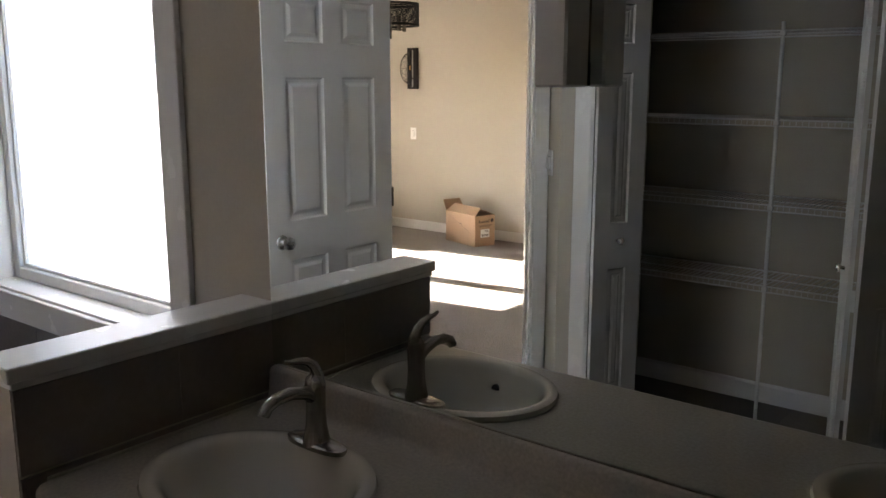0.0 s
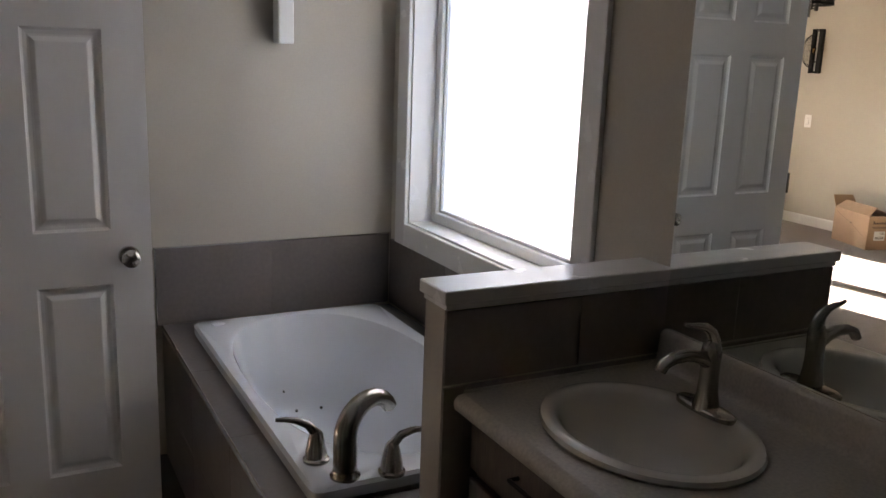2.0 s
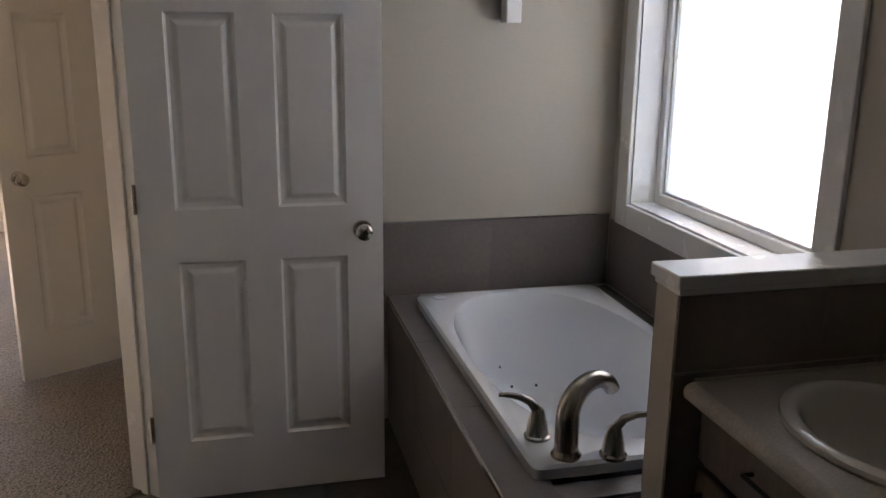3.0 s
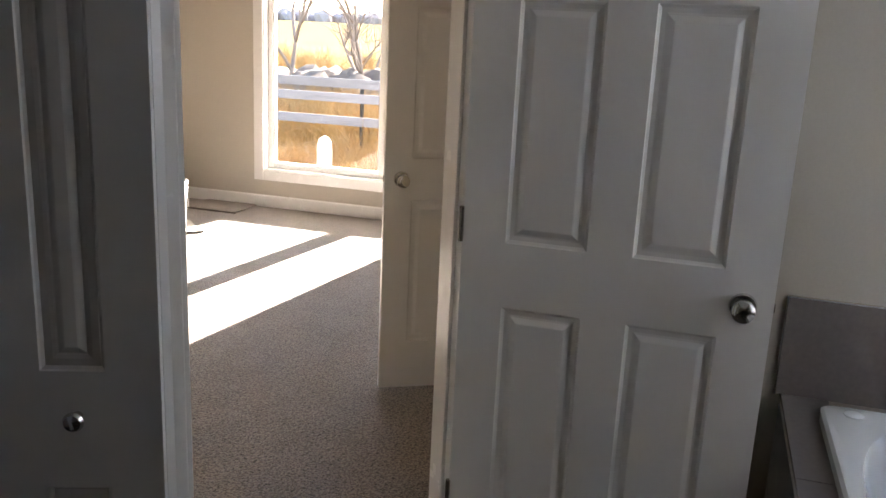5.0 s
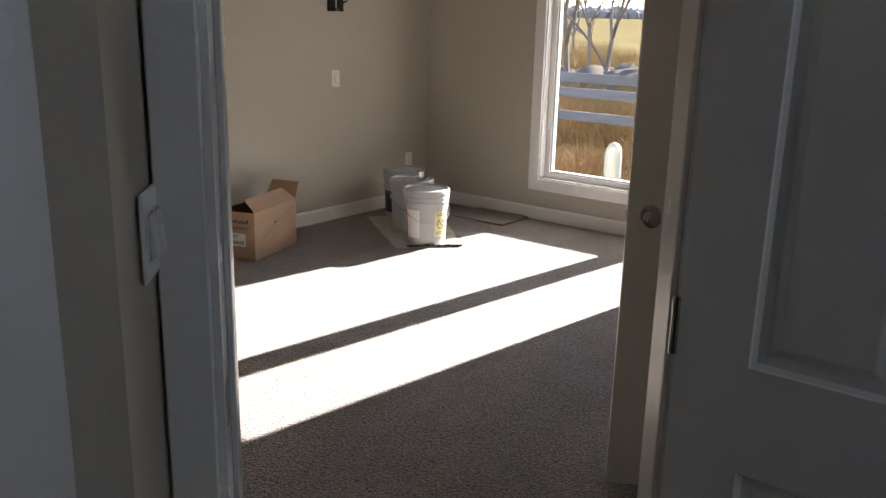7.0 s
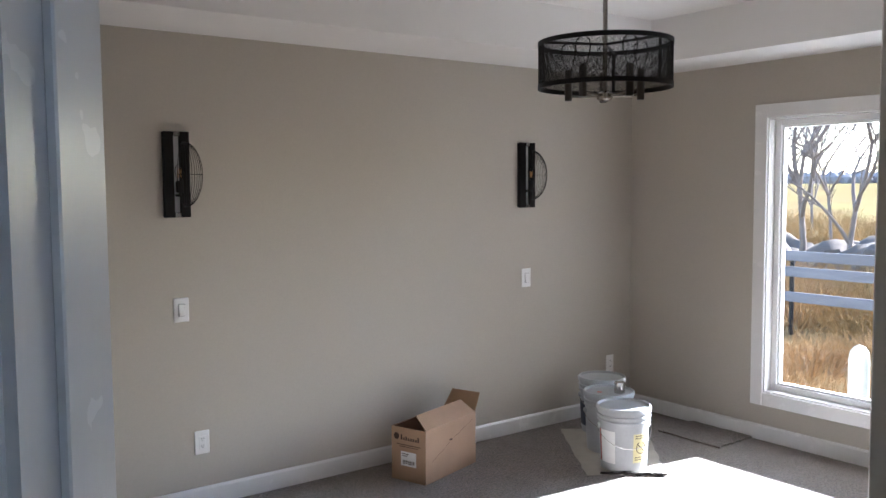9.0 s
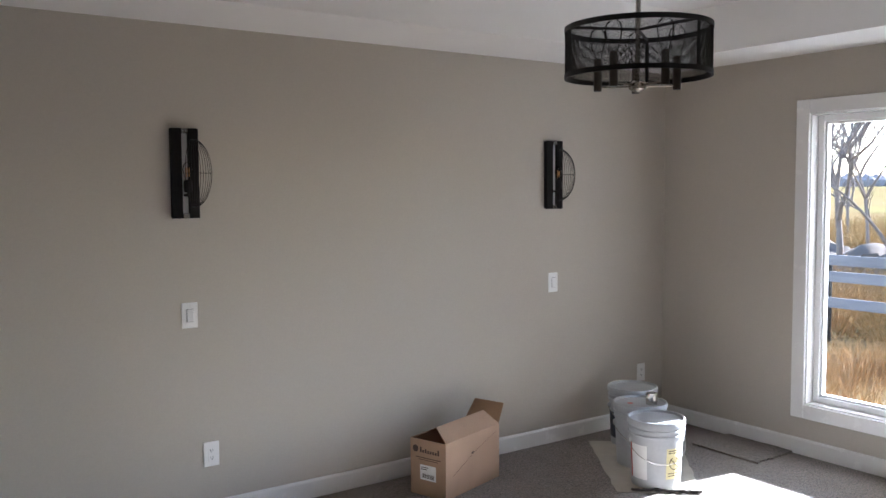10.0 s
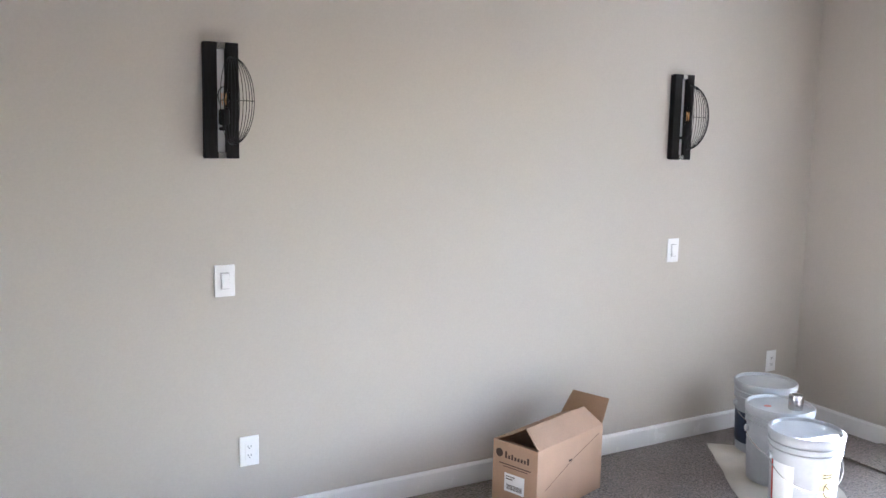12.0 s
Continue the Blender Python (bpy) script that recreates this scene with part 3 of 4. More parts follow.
rings = [rounded(HW, HD, 0.05, 0.0), rounded(HW, HD, 0.05, 0.026), rounded(HW - 0.008, HD - 0.008, 0.06, 0.034),
         rounded(0.636, 0.338, 0.80, 0.036, -0.034), rounded(0.620, 0.324, 0.80, 0.028, -0.034), rounded(0.604, 0.311, 0.79, -0.01, -0.034),
         rounded(0.545, 0.268, 0.68, -0.12, -0.04), rounded(0.505, 0.245, 0.70, -0.26, -0.03), rounded(0.45, 0.215, 0.72, -0.36, -0.02),
         rounded(0.39, 0.18, 0.75, -0.395, -0.01), rounded(0.2, 0.09, 0.8, -0.40, 0)]
for r0, r1 in zip(rings, rings[1:]):
    for i in range(n):
        j = (i + 1) % n
        bm.faces.new((r0[i], r0[j], r1[j], r1[i]))
bm.faces.new(rings[-1])
part("tub_shell", bm, PORC, tub, smooth=True)
part("overflow_plate", lathe([(0.026, 0), (0.027, 0.004), (0.02, 0.008), (0.012, 0.009)], 24, m=Matrix.Translation((-0.62, -0.285, 0.034))), PORC, tub, "small white air control cap", smooth=True)
for jx, jy, jz, turn in ((-0.545, -0.064, -0.232, 14), (-0.538, 0.108, -0.231, -24), (-0.510, -0.026, -0.302, 8), (-0.504, 0.070, -0.302, -14)):
    m = Matrix.Translation((jx, jy, jz)) @ Matrix.Rotation(radians(turn), 4, "Z") @ Matrix.Rotation(radians(66), 4, "Y")
    j = part("jet", lathe([(0.0085, -0.012), (0.0085, 0.002), (0.006, 0.003)], 14, m=m), PORC, tub, "small round tub jet", smooth=True)
    # dark disc painted as the shade in the jet mouth
    part("jet_hole", lathe([(0.0058, 0.002), (0.0058, 0.0036), (0.003, 0.0038)], 12, m=m), SLOT, j)


def lever_handle(parent, x, y, z, turn):
    m = pose(x, y, z, 0, 0, turn)
    part("handle_base", lathe([(0.033, 0), (0.033, 0.008), (0.028, 0.012), (0.026, 0.03), (0.021, 0.055), (0.016, 0.075), (0.010, 0.082)], 24, m=m), NICKEL, parent, smooth=True)
    pts = [m @ Vector(p) for p in ((0.0, 0, 0.055), (0.006, 0, 0.080), (0.022, 0, 0.098), (0.048, 0, 0.108), (0.075, 0, 0.111), (0.098, 0, 0.110))]
    part("lever", tube(pts, lambda k: 0.0145 - 0.0095 * k, 12), NICKEL, parent, smooth=True)


rt = thing("tub_faucet", "brushed nickel arched roman tub faucet with two levers", "faucet", at=(0, 0, 0))
FX, FY, FZ = -1.683, 0.980, 0.556
arc = [(FX, FY, FZ)] + [(FX, FY, FZ + 0.10)]
for k in range(1, 13):
    a = math.pi * 0.86 * k / 12
    arc.append((FX - 0.082 * (1 - math.cos(a)) * 0.42, FY + 0.082 * (1 - math.cos(a)) * 0.90, FZ + 0.100 + 0.072 * math.sin(a)))
part("spout", tube(arc, lambda k: 0.0295 - 0.010 * k, 18), NICKEL, rt, "arched tapering spout", smooth=True)
part("spout_base", lathe([(0.037, 0), (0.037, 0.006), (0.032, 0.011), (0.030, 0.02)], 28, m=Matrix.Translation((FX, FY, FZ - 0.002))), NICKEL, rt, smooth=True)
lever_handle(rt, -1.786, 0.943, FZ - 0.002, 250)
lever_handle(rt, -1.657, 1.090, FZ - 0.002, 75)

# pony wall between tub and vanity
pony = structure("pony_wall", boxed(-1.540, -1.452, 1.118, NORTH, 0, 1.022), PAINT, "low painted dividing wall beside the vanity", "wall")
cap = boxed(-1.557, -1.433, 1.100, NORTH, 1.036, 1.066, bevel=0.003)
box(cap, -1.549, -1.440, 1.108, NORTH, 1.022, 1.036, bevel=0.002)
part("cap", cap, TRIM, pony, "white painted wooden cap")
part("end_board", boxed(-1.541, -1.451, 1.110, 1.118, 0, 1.022), PAINT, pony, "greige painted end board")
for z0, z1 in ((0.852, 1.020),):
    for a, b in ((1.112, 1.46), (1.46, 1.719)):
        tile(pony, -1.452, -1.443, a, b, z0, z1, PONYT)
for a, b in ((1.112, 1.46), (1.46, 1.719)):
    tile(pony, -1.549, -1.540, a, b, 0.522, 1.020)
part("side_panel", boxed(-1.452, -1.445, 1.112, 1.719, 0.0, 0.846), PONYT, pony)

# ---------------------------------------------------------------- bathroom: vanity
VX0, VX1, VF = -1.438, 0.85, 1.172
vanity = thing("vanity_cabinet", "dark brown wooden vanity cabinet with drawers", "vanity cabinet", at=(0, 0, 0))
bm = boxed(VX0 + 0.01, VX1, VF + 0.02, NORTH - 0.005, 0.09, 0.66)
box(bm, VX0 + 0.01, VX1, VF + 0.02, VF + 0.036, 0.66, 0.81)
box(bm, VX0 + 0.01, VX0 + 0.026, VF + 0.036, NORTH - 0.005, 0.66, 0.81)
box(bm, VX1 - 0.016, VX1, VF + 0.036, NORTH - 0.005, 0.66, 0.81)
part("body", bm, CAB, vanity)
part("toe_kick", boxed(VX0 + 0.01, VX1, VF + 0.08, NORTH - 0.01, 0.0, 0.09), CAB, vanity)
for x0, x1, rows in ((-1.425, -0.93, ((0.66, 0.80), (0.13, 0.64))), (-0.91, -0.32, ((0.66, 0.80), (0.48, 0.64), (0.30, 0.46), (0.13, 0.28))), (-0.30, 0.20, ((0.66, 0.80), (0.13, 0.64))), (0.22, 0.83, ((0.66, 0.80), (0.13, 0.64)))):
    for z0, z1 in rows:
        front = bmesh.new()
        box(front, x0, x1, VF, VF + 0.02, z0, z1, bevel=0.003)
        nm = "drawer" if z1 - z0 < 0.2 else "door"
        f = part(nm, front, CAB, vanity)
        if nm == "drawer":
            cx, cz = (x0 + x1) / 2, (z0 + z1) / 2
            part("handle", tube([(cx - 0.05, VF, cz), (cx - 0.05, VF - 0.022, cz), (cx + 0.05, VF - 0.022, cz), (cx + 0.05, VF, cz)], 0.005, 8), BLACK, f, "dark metal pull")
        else:
            part("handle", tube([(x0 + 0.03, VF, z1 - 0.16), (x0 + 0.03, VF - 0.022, z1 - 0.16), (x0 + 0.03, VF - 0.022, z1 - 0.05), (x0 + 0.03, VF, z1 - 0.05)], 0.005, 8), BLACK, f, "dark metal pull")

SINKS = ((-1.115, 1.393), (-0.065, 1.393))
top = thing("vanity_countertop", "beige laminate countertop with rolled front edge", "countertop")
bm = bmesh.new()
ZT = 0.838


def counter_top(bm):
    """Top sheet with oval holes for the basins, rolled front edge and underside."""
    xs = [VX0 + 0.012, -0.59, VX1]
    for (cx, cy), x0, x1 in ((SINKS[0], xs[0], xs[1]), (SINKS[1], xs[1], xs[2])):
        y0, y1, k = 1.150, NORTH - 0.002, 48
        inner, outer_ring = [], []
        for i in range(k):
            t = 2 * math.pi * (i + 0.5) / k
            c, s = math.cos(t), math.sin(t)
            inner.append(bm.verts.new((cx + 0.215 * c, cy + 0.175 * s, ZT)))
            q = min(((x1 if c > 0 else x0) - cx) / c if abs(c) > 1e-6 else 9, ((y1 if s > 0 else y0) - cy) / s if abs(s) > 1e-6 else 9)
            outer_ring.append(bm.verts.new((cx + q * c, cy + q * s, ZT)))
        for i in range(k):
            j = (i + 1) % k
            bm.faces.new((inner[i], inner[j], outer_ring[j], outer_ring[i]))
        for cxx in (x0, x1):
            for cyy in (y0, y1):
                near = sorted(outer_ring, key=lambda v: (v.co.x - cxx) ** 2 + (v.co.y - cyy) ** 2)[:2]
                bm.faces.new((near[0], near[1], bm.verts.new((cxx, cyy, ZT))))


counter_top(bm)
prof = [(1.150, ZT), (1.137, ZT - 0.003), (1.129, ZT - 0.011), (1.127, ZT - 0.022), (1.131, ZT - 0.034), (1.143, ZT - 0.038), (1.185, ZT - 0.038)]
cols = [[bm.verts.new((x, y, z)) for y, z in prof] for x in (VX0 + 0.012, VX1)]
for i in range(len(prof) - 1):
    bm.faces.new((cols[0][i], cols[1][i], cols[1][i + 1], cols[0][i + 1]))
bm.faces.new(cols[0] + [bm.verts.new((VX0 + 0.012, 1.185, ZT))])
part("counter", bm, COUNT, top, smooth=True)
bm = bmesh.new()
splash = [(1.660, ZT + 0.0005), (1.672, ZT + 0.002), (1.679, ZT + 0.008), (1.682, ZT + 0.020), (1.687, 0.908), (1.691, 0.915), (1.698, 0.918), (1.7055, 0.918), (1.7055, ZT + 0.0005)]
ends = [[bm.verts.new((x, y, z)) for y, z in splash] for x in (VX0 + 0.012, VX1)]
for i in range(len(splash)):
    j = (i + 1) % len(splash)
    bm.faces.new((ends[0][i], ends[1][i], ends[1][j], ends[0][j]))
bm.faces.new(ends[0])
bm.faces.new(ends[1][::-1])
part("backsplash", bm, COUNT, top, "coved laminate backsplash", smooth=True)
part("side_splash", boxed(VX0 + 0.004, VX0 + 0.0118, 1.155, NORTH - 0.003, ZT - 0.036, ZT + 0.004), COUNT, top)

for cx, cy in SINKS:
    sk = thing("sink", "bisque oval drop-in porcelain basin", "sink", "vanity sinks", at=(cx, cy, ZT))
    prof = [(0.236, 0.196, -0.002, 1), (0.240, 0.200, 0.006, 1), (0.237, 0.197, 0.014, 1), (0.226, 0.186, 0.018, 1), (0.216, 0.174, 0.018, 1), (0.208, 0.165, 0.013, 1), (0.200, 0.157, 0.002, 1), (0.190, 0.148, -0.018, 1),
            (0.175, 0.136, -0.045, 1), (0.150, 0.116, -0.075, 1), (0.11, 0.085, -0.102, 1), (0.06, 0.048, -0.117, 1), (0.024, 0.024, -0.121, 1)]
    part("basin", grid_lathe_oval(prof), BISQ, sk, smooth=True)
    part("drain", lathe([(0.022, 0), (0.023, 0.003), (0.016, 0.004), (0.012, -0.002)], 24, m=Matrix.Translation((0, 0, -0.121))), CHROME, sk, "round metal drain", smooth=True)
    m = Matrix.Translation((0, -0.143, -0.040)) @ Matrix.Rotation(-math.pi / 2, 4, "X")
    # solid dark disc in place of the shaded opening
    part("overflow_hole", lathe([(0.012, -0.010), (0.012, 0.006), (0.007, 0.0062)], 20, m=m), SLOT, sk, "overflow hole, its inner shade a dark disc")
    fc = thing("sink_faucet", "brushed nickel single-lever basin faucet", "faucet", "basin faucets", at=(cx - 0.012, cy + 0.160, ZT + 0.014))
    fc.scale = (1, 1, 0.86)
    part("base_plate", grid_lathe_oval([(0.078, 0.026, 0, 0.8), (0.078, 0.027, 0.011, 0.8), (0.072, 0.023, 0.015, 0.8), (0.03, 0.018, 0.017, 1)]), NICKEL, fc, smooth=True)
    part("body", lathe([(0.030, 0.008), (0.0265, 0.020), (0.0215, 0.05), (0.0195, 0.09), (0.0205, 0.13), (0.0210, 0.150), (0.0185, 0.166), (0.010, 0.176)], 28), NICKEL, fc, smooth=True)
    part("spout", tube([(0, 0.0, 0.118), (0, -0.03, 0.139), (0, -0.065, 0.149), (0, -0.10, 0.147), (0, -0.122, 0.137), (0, -0.132, 0.120)], lambda k: 0.0165 - 0.0045 * k, 14), NICKEL, fc, "short curved spout", smooth=True)
    part("lever", tube([(0, 0.006, 0.150), (0, 0.005, 0.176), (0, -0.006, 0.199), (0, -0.024, 0.213), (0, -0.046, 0.219), (0, -0.064, 0.221), (0, -0.078, 0.227)], lambda k: 0.0150 - 0.0105 * k, 12), NICKEL, fc, "curled lever handle", smooth=True)

mirror = thing("wall_mirror", "large frameless vanity mirror", "mirror")
part("mirror_glass", prism(bmesh.new(), [(-1.436, NORTH - 0.0135), (VX1, NORTH - 0.0055), (VX1, NORTH - 0.001), (-1.436, NORTH - 0.001)], 0.919, 2.02), MIRROR, mirror)


def box_sconce(m):
    """A square white shade close to the wall on a dark bracket; local y points out of the wall."""
    s = thing("wall_light", "white square tube wall light on a dark bracket", "wall light", "bathroom wall lights")
    s.matrix_world = m
    part("back_plate", boxed(-0.055, 0.055, 0, 0.016, 1.74, 1.86, bevel=0.004), BLACK, s)
    part("shade", boxed(-0.029, 0.029, 0.020, 0.092, 1.560, 2.02, bevel=0.004), SHADE, s, "frosted white square shade")
    part("bracket", boxed(-0.040, 0.040, 0.010, 0.098, 1.735, 1.755, bevel=0.003), BLACK, s)
    part("stem", tube([(0.0, 0.010, 1.60), (0.0, 0.010, 2.0)], 0.0075, 10), NICKEL, s, smooth=True)
    part("end_cap", tube([(0.0, 0.010, 1.562), (0.0, 0.010, 1.60)], 0.0085, 10), BLACK, s, "black end cap", smooth=True)
    return s


box_sconce(Matrix(((0, 1, 0, -3.11), (-1, 0, 0, 1.250), (0, 0, 1, 0), (0, 0, 0, 1))))
box_sconce(Matrix(((-1, 0, 0, -0.640), (0, -1, 0, NORTH - 0.016), (0, 0, 1, 0), (0, 0, 0, 1))))

# ---------------------------------------------------------------- linen closet shelves
for z in (0.665, 1.03, 1.40, 1.775):
    sh = thing("wire_shelf", "white coated wire closet shelf, empty", "wire shelf", "closet shelves", at=(0, 0, z))
    x0, x1, y0, y1 = -1.876, -0.364, -1.195, -0.86
    for y, zz in ((y0 + 0.01, 0), (y1, 0), (y1, -0.026), ((y0 + y1) / 2, -0.005)):
        part("rail", tube([(x0, y, zz), (x1, y, zz)], 0.0035, 8), WIRE, sh)
    bm = bmesh.new()
    k = 58
    for i in range(k + 1):
        x = x0 + (x1 - x0) * i / k
        tube([(x, y0 + 0.005, 0.004), (x, y1, 0.004), (x, y1 + 0.003, -0.026)], 0.0015, 5, bm)
    tagged(part("cross_wires", bm, WIRE, sh), kind="stuff")
post = thing("shelf_post", "white metal support post of the wire shelves", "shelf post")
part("pole", tube([(-1.12, -0.848, 0.0), (-1.12, -0.848, 1.812)], 0.0085, 12), WIRE, post, smooth=True)
for z in (0.652, 1.017, 1.387, 1.762):
    part("clip", boxed(-1.132, -1.108, -0.862, -0.838, z - 0.008, z + 0.012, bevel=0.002), WIRE, post)


# ---------------------------------------------------------------- switches and outlets
def wall_plate(kind, m, label):
    p = thing("power_outlet" if kind == "outlet" else "light_switch", label, "power outlet" if kind == "outlet" else "light switch", "wall plates")
    p.matrix_world = m
    half = 0.058 if kind == "double" else 0.039
    part("plate", boxed(-half, half, 0, 0.006, -0.061, 0.061, bevel=0.003), PLASTIC, p)
    for cx in ((-0.023, 0.023) if kind == "double" else (0,)):
        part("insert", boxed(cx - 0.0175, cx + 0.0175, 0.006, 0.0085, -0.034, 0.034, bevel=0.001), PLASTIC, p)
        if kind != "outlet":
            # thin grey plate: the shade line round the rocker, put in as colour
            part("rocker_gap", boxed(cx - 0.0162, cx + 0.0162, 0.0085, 0.0088, -0.0315, 0.0315), GAP_SHADE, p)
            part("rocker", boxed(-0.0145, 0.0145, -0.005, 0.003, -0.029, 0.029, bevel=0.001, m=pose(cx, 0.0115, 0, 6, 0, 0)), PLASTIC, p)
    if kind == "outlet":
        for z in (-0.018, 0.018):
            for x in (-0.006, 0.006):
                # slots are raised dark boxes, coloured as the shade inside them
                part("slot", boxed(x - 0.0012, x + 0.0012, 0.0083, 0.0092, z - 0.002, z + 0.006), SLOT, p)
            part("ground_hole", boxed(-0.0025, 0.0025, 0.0083, 0.0092, z - 0.009, z - 0.005), SLOT, p)
    return p


def south(x, z):
    return Matrix(((1, 0, 0, x), (0, 1, 0, SOUTH), (0, 0, 1, z), (0, 0, 0, 1)))


wall_plate("switch", south(-3.549, 1.014), "white rocker switch plate on the greige wall")
wall_plate("switch", south(-5.853, 1.015), "white rocker switch plate near the corner")
wall_plate("outlet", south(-3.637, 0.329), "white power outlet low on the greige wall")
wall_plate("outlet", south(-6.660, 0.342), "white power outlet near the corner")
wall_plate("double", Matrix(((RT, -RT, 0, -2.084), (RT, RT, 0, -0.585), (0, 0, 1, 1.183), (0, 0, 0, 1))), "white switch plate beside the doorway")


# ---------------------------------------------------------------- bedroom: cage sconces
def cage_sconce(x):
    s = thing("wall_sconce", "black industrial wall sconce with half-round wire cage", "wall sconce", "bedroom sconces")
    s.matrix_world = south(x, 1.684) @ Matrix.Scale(1.03, 4)
    for a, b in ((-0.062, -0.015), (0.015, 0.062)):
        part("board", boxed(a, b, 0.012, 0.034, -0.203, 0.203, bevel=0.002), BLACKW, s)
    part("back_plate", boxed(-0.060, 0.060, 0, 0.012, -0.200, 0.200), BLACK, s)
    part("channel", boxed(-0.0145, 0.0145, 0.012, 0.017, -0.180, 0.180), STEEL, s, "metal channel with its highlight painted pale")
    for z in (-0.192, 0.192):
        part("clip", boxed(-0.0145, 0.0145, 0.012, 0.036, z - 0.011, z + 0.011, bevel=0.001), CHROME, s, "bright metal end clip")
    for k in range(-5, 6):
        a = k * 0.142
        pts = []
        for i in range(17):
            t = math.pi * i / 16
            r = 0.125 * math.sin(t)
            pts.append((-0.035 + r * math.sin(a) * 0.74, 0.030 + r * math.cos(a) * 0.80, -0.155 * math.cos(t)))
        part("cage_wire", tube(pts, 0.0014, 6), BLACK, s, smooth=True)
    pts = [(-0.035 + 0.125 * math.sin(a) * 0.74, 0.030 + 0.125 * math.cos(a) * 0.80, 0) for a in (math.radians(d) for d in range(-40, 41, 8))]
    part("cage_ring", tube(pts, 0.0016, 6), BLACK, s, smooth=True)
    part("socket", lathe([(0.016, -0.085), (0.019, -0.08), (0.019, -0.035), (0.015, -0.03)], 18, m=Matrix.Translation((0, 0.062, 0))), BLACK, s, smooth=True)
    part("arm", tube([(0, 0.012, -0.098), (0, 0.062, -0.098), (0, 0.062, -0.085)], 0.007, 10), BLACK, s, smooth=True)
    b = part("bulb", lathe([(0.012, -0.032), (0.013, -0.02), (0.020, 0.0), (0.0225, 0.018), (0.020, 0.034), (0.011, 0.046), (0.003, 0.049)], 20, m=Matrix.Translation((0, 0.062, 0))), BULB, s, "clear glass filament bulb, unlit", smooth=True)
    part("filament", tube([(-0.006, 0.062, -0.015), (-0.008, 0.062, 0.025), (-0.002, 0.062, -0.005), (0.002, 0.062, 0.025), (0.008, 0.062, 0.025), (0.006, 0.062, -0.015)], 0.0017, 5), AMBER, s, "amber filament")
    return s


AMBER = mat("amber_filament", (0.80, 0.42, 0.14), 0.4)
cage_sconce(-3.538)
cage_sconce(-5.841)

# ---------------------------------------------------------------- bedroom: drum chandelier
ch = thing("chandelier", "black metal mesh drum chandelier with five bulbs", "chandelier", at=(-4.372, -1.985, 0))
R, Z0, Z1 = 0.236, 1.962, 2.128


def hoop(z, h):
    bm = bmesh.new()
    prof = [(R - 0.004, z), (R + 0.002, z), (R + 0.002, z + h), (R - 0.004, z + h), (R - 0.004, z)]
    return lathe(prof, 64, bm, closed=False)


part("rim", hoop(Z0, 0.016), BLACK, ch, smooth=True)
part("rim", hoop(Z1 - 0.016, 0.016), BLACK, ch, smooth=True)
bm = bmesh.new()
k = 380
for i in range(k):
    a = 2 * math.pi * i / k
    for s in (1, -1):
        pts = [(R * math.cos(a + s * 0.55 * q / 4), R * math.sin(a + s * 0.55 * q / 4), Z0 + 0.01 + (Z1 - Z0 - 0.02) * q / 4) for q in range(5)]
        tube(pts, 0.00055, 3, bm, caps=False)
tagged(part("mesh_shade", bm, BLACK, ch, "fine black metal mesh"), kind="stuff")
for i in range(3):
    a = 2 * math.pi * i / 3 + 1.65
    part("rib", boxed(R - 0.008, R - 0.003, -0.006, 0.006, Z0, Z1, m=Matrix.Rotation(a, 4, "Z")), BLACK, ch)
for i in range(3):
    a = 2 * math.pi * i / 3 + 1.65
    part("spoke", tube([(0, 0, Z1 - 0.01), (R * math.cos(a), R * math.sin(a), Z1 - 0.008)], 0.005, 8), BLACK, ch, smooth=True)
part("stem", tube([(0, 0, 1.925), (0, 0, 2.62)], 0.0085, 12), NICKEL, ch, smooth=True)
part("canopy", lathe([(0.065, 2.64), (0.065, 2.625), (0.05, 2.612), (0.012, 2.606)], 28), NICKEL, ch, smooth=True)
part("hub", lathe([(0.006, 1.915), (0.028, 1.925), (0.030, 1.945), (0.014, 1.955)], 24), NICKEL, ch, smooth=True)
for i in range(5):
    a = 2 * math.pi * i / 5 + math.radians(-134.9)
    x, y = 0.135 * math.cos(a), 0.135 * math.sin(a)
    arm = part("arm", tube([(0, 0, 1.937), (x, y, 1.940)], 0.0045, 8), NICKEL, ch, smooth=True)
    part("candle_sleeve", lathe([(0.0125, 1.925), (0.0135, 1.930), (0.0135, 2.03), (0.011, 2.035)], 16, m=Matrix.Translation((x, y, 0))), BRONZE, arm, smooth=True)
    part("bulb", lathe([(0.012, 2.035), (0.015, 2.048), (0.024, 2.078), (0.028, 2.100), (0.024, 2.122), (0.008, 2.136)], 18, m=Matrix.Translation((x, y, 0))), BULB, arm, "clear glass bulb, unlit", smooth=True)

# ---------------------------------------------------------------- bedroom: open cardboard box
BX = Vector((-4.700, -3.562, 0))
ANG = math.degrees(math.atan2(-0.15, -0.471))
carton = thing("cardboard_box", "open brown cardboard box with printed end, flaps up", "cardboard box", at=tuple(BX), turn=ANG)
L, W, Hh, ct = 0.49, 0.235, 0.297, 0.005          # local x along the long side, y towards the wall
part("base", boxed(0, L, 0, W, 0.001, 0.006), CARD, carton)
part("side", boxed(0, L, 0, ct, 0.006, Hh), CARD, carton)
part("side", boxed(0, L, W - ct, W, 0.006, Hh), CARD, carton)
end = part("end", boxed(0, ct, ct, W - ct, 0.006, Hh), CARD, carton)
part("end", boxed(L - ct, L, ct, W - ct, 0.006, Hh), CARD, carton)


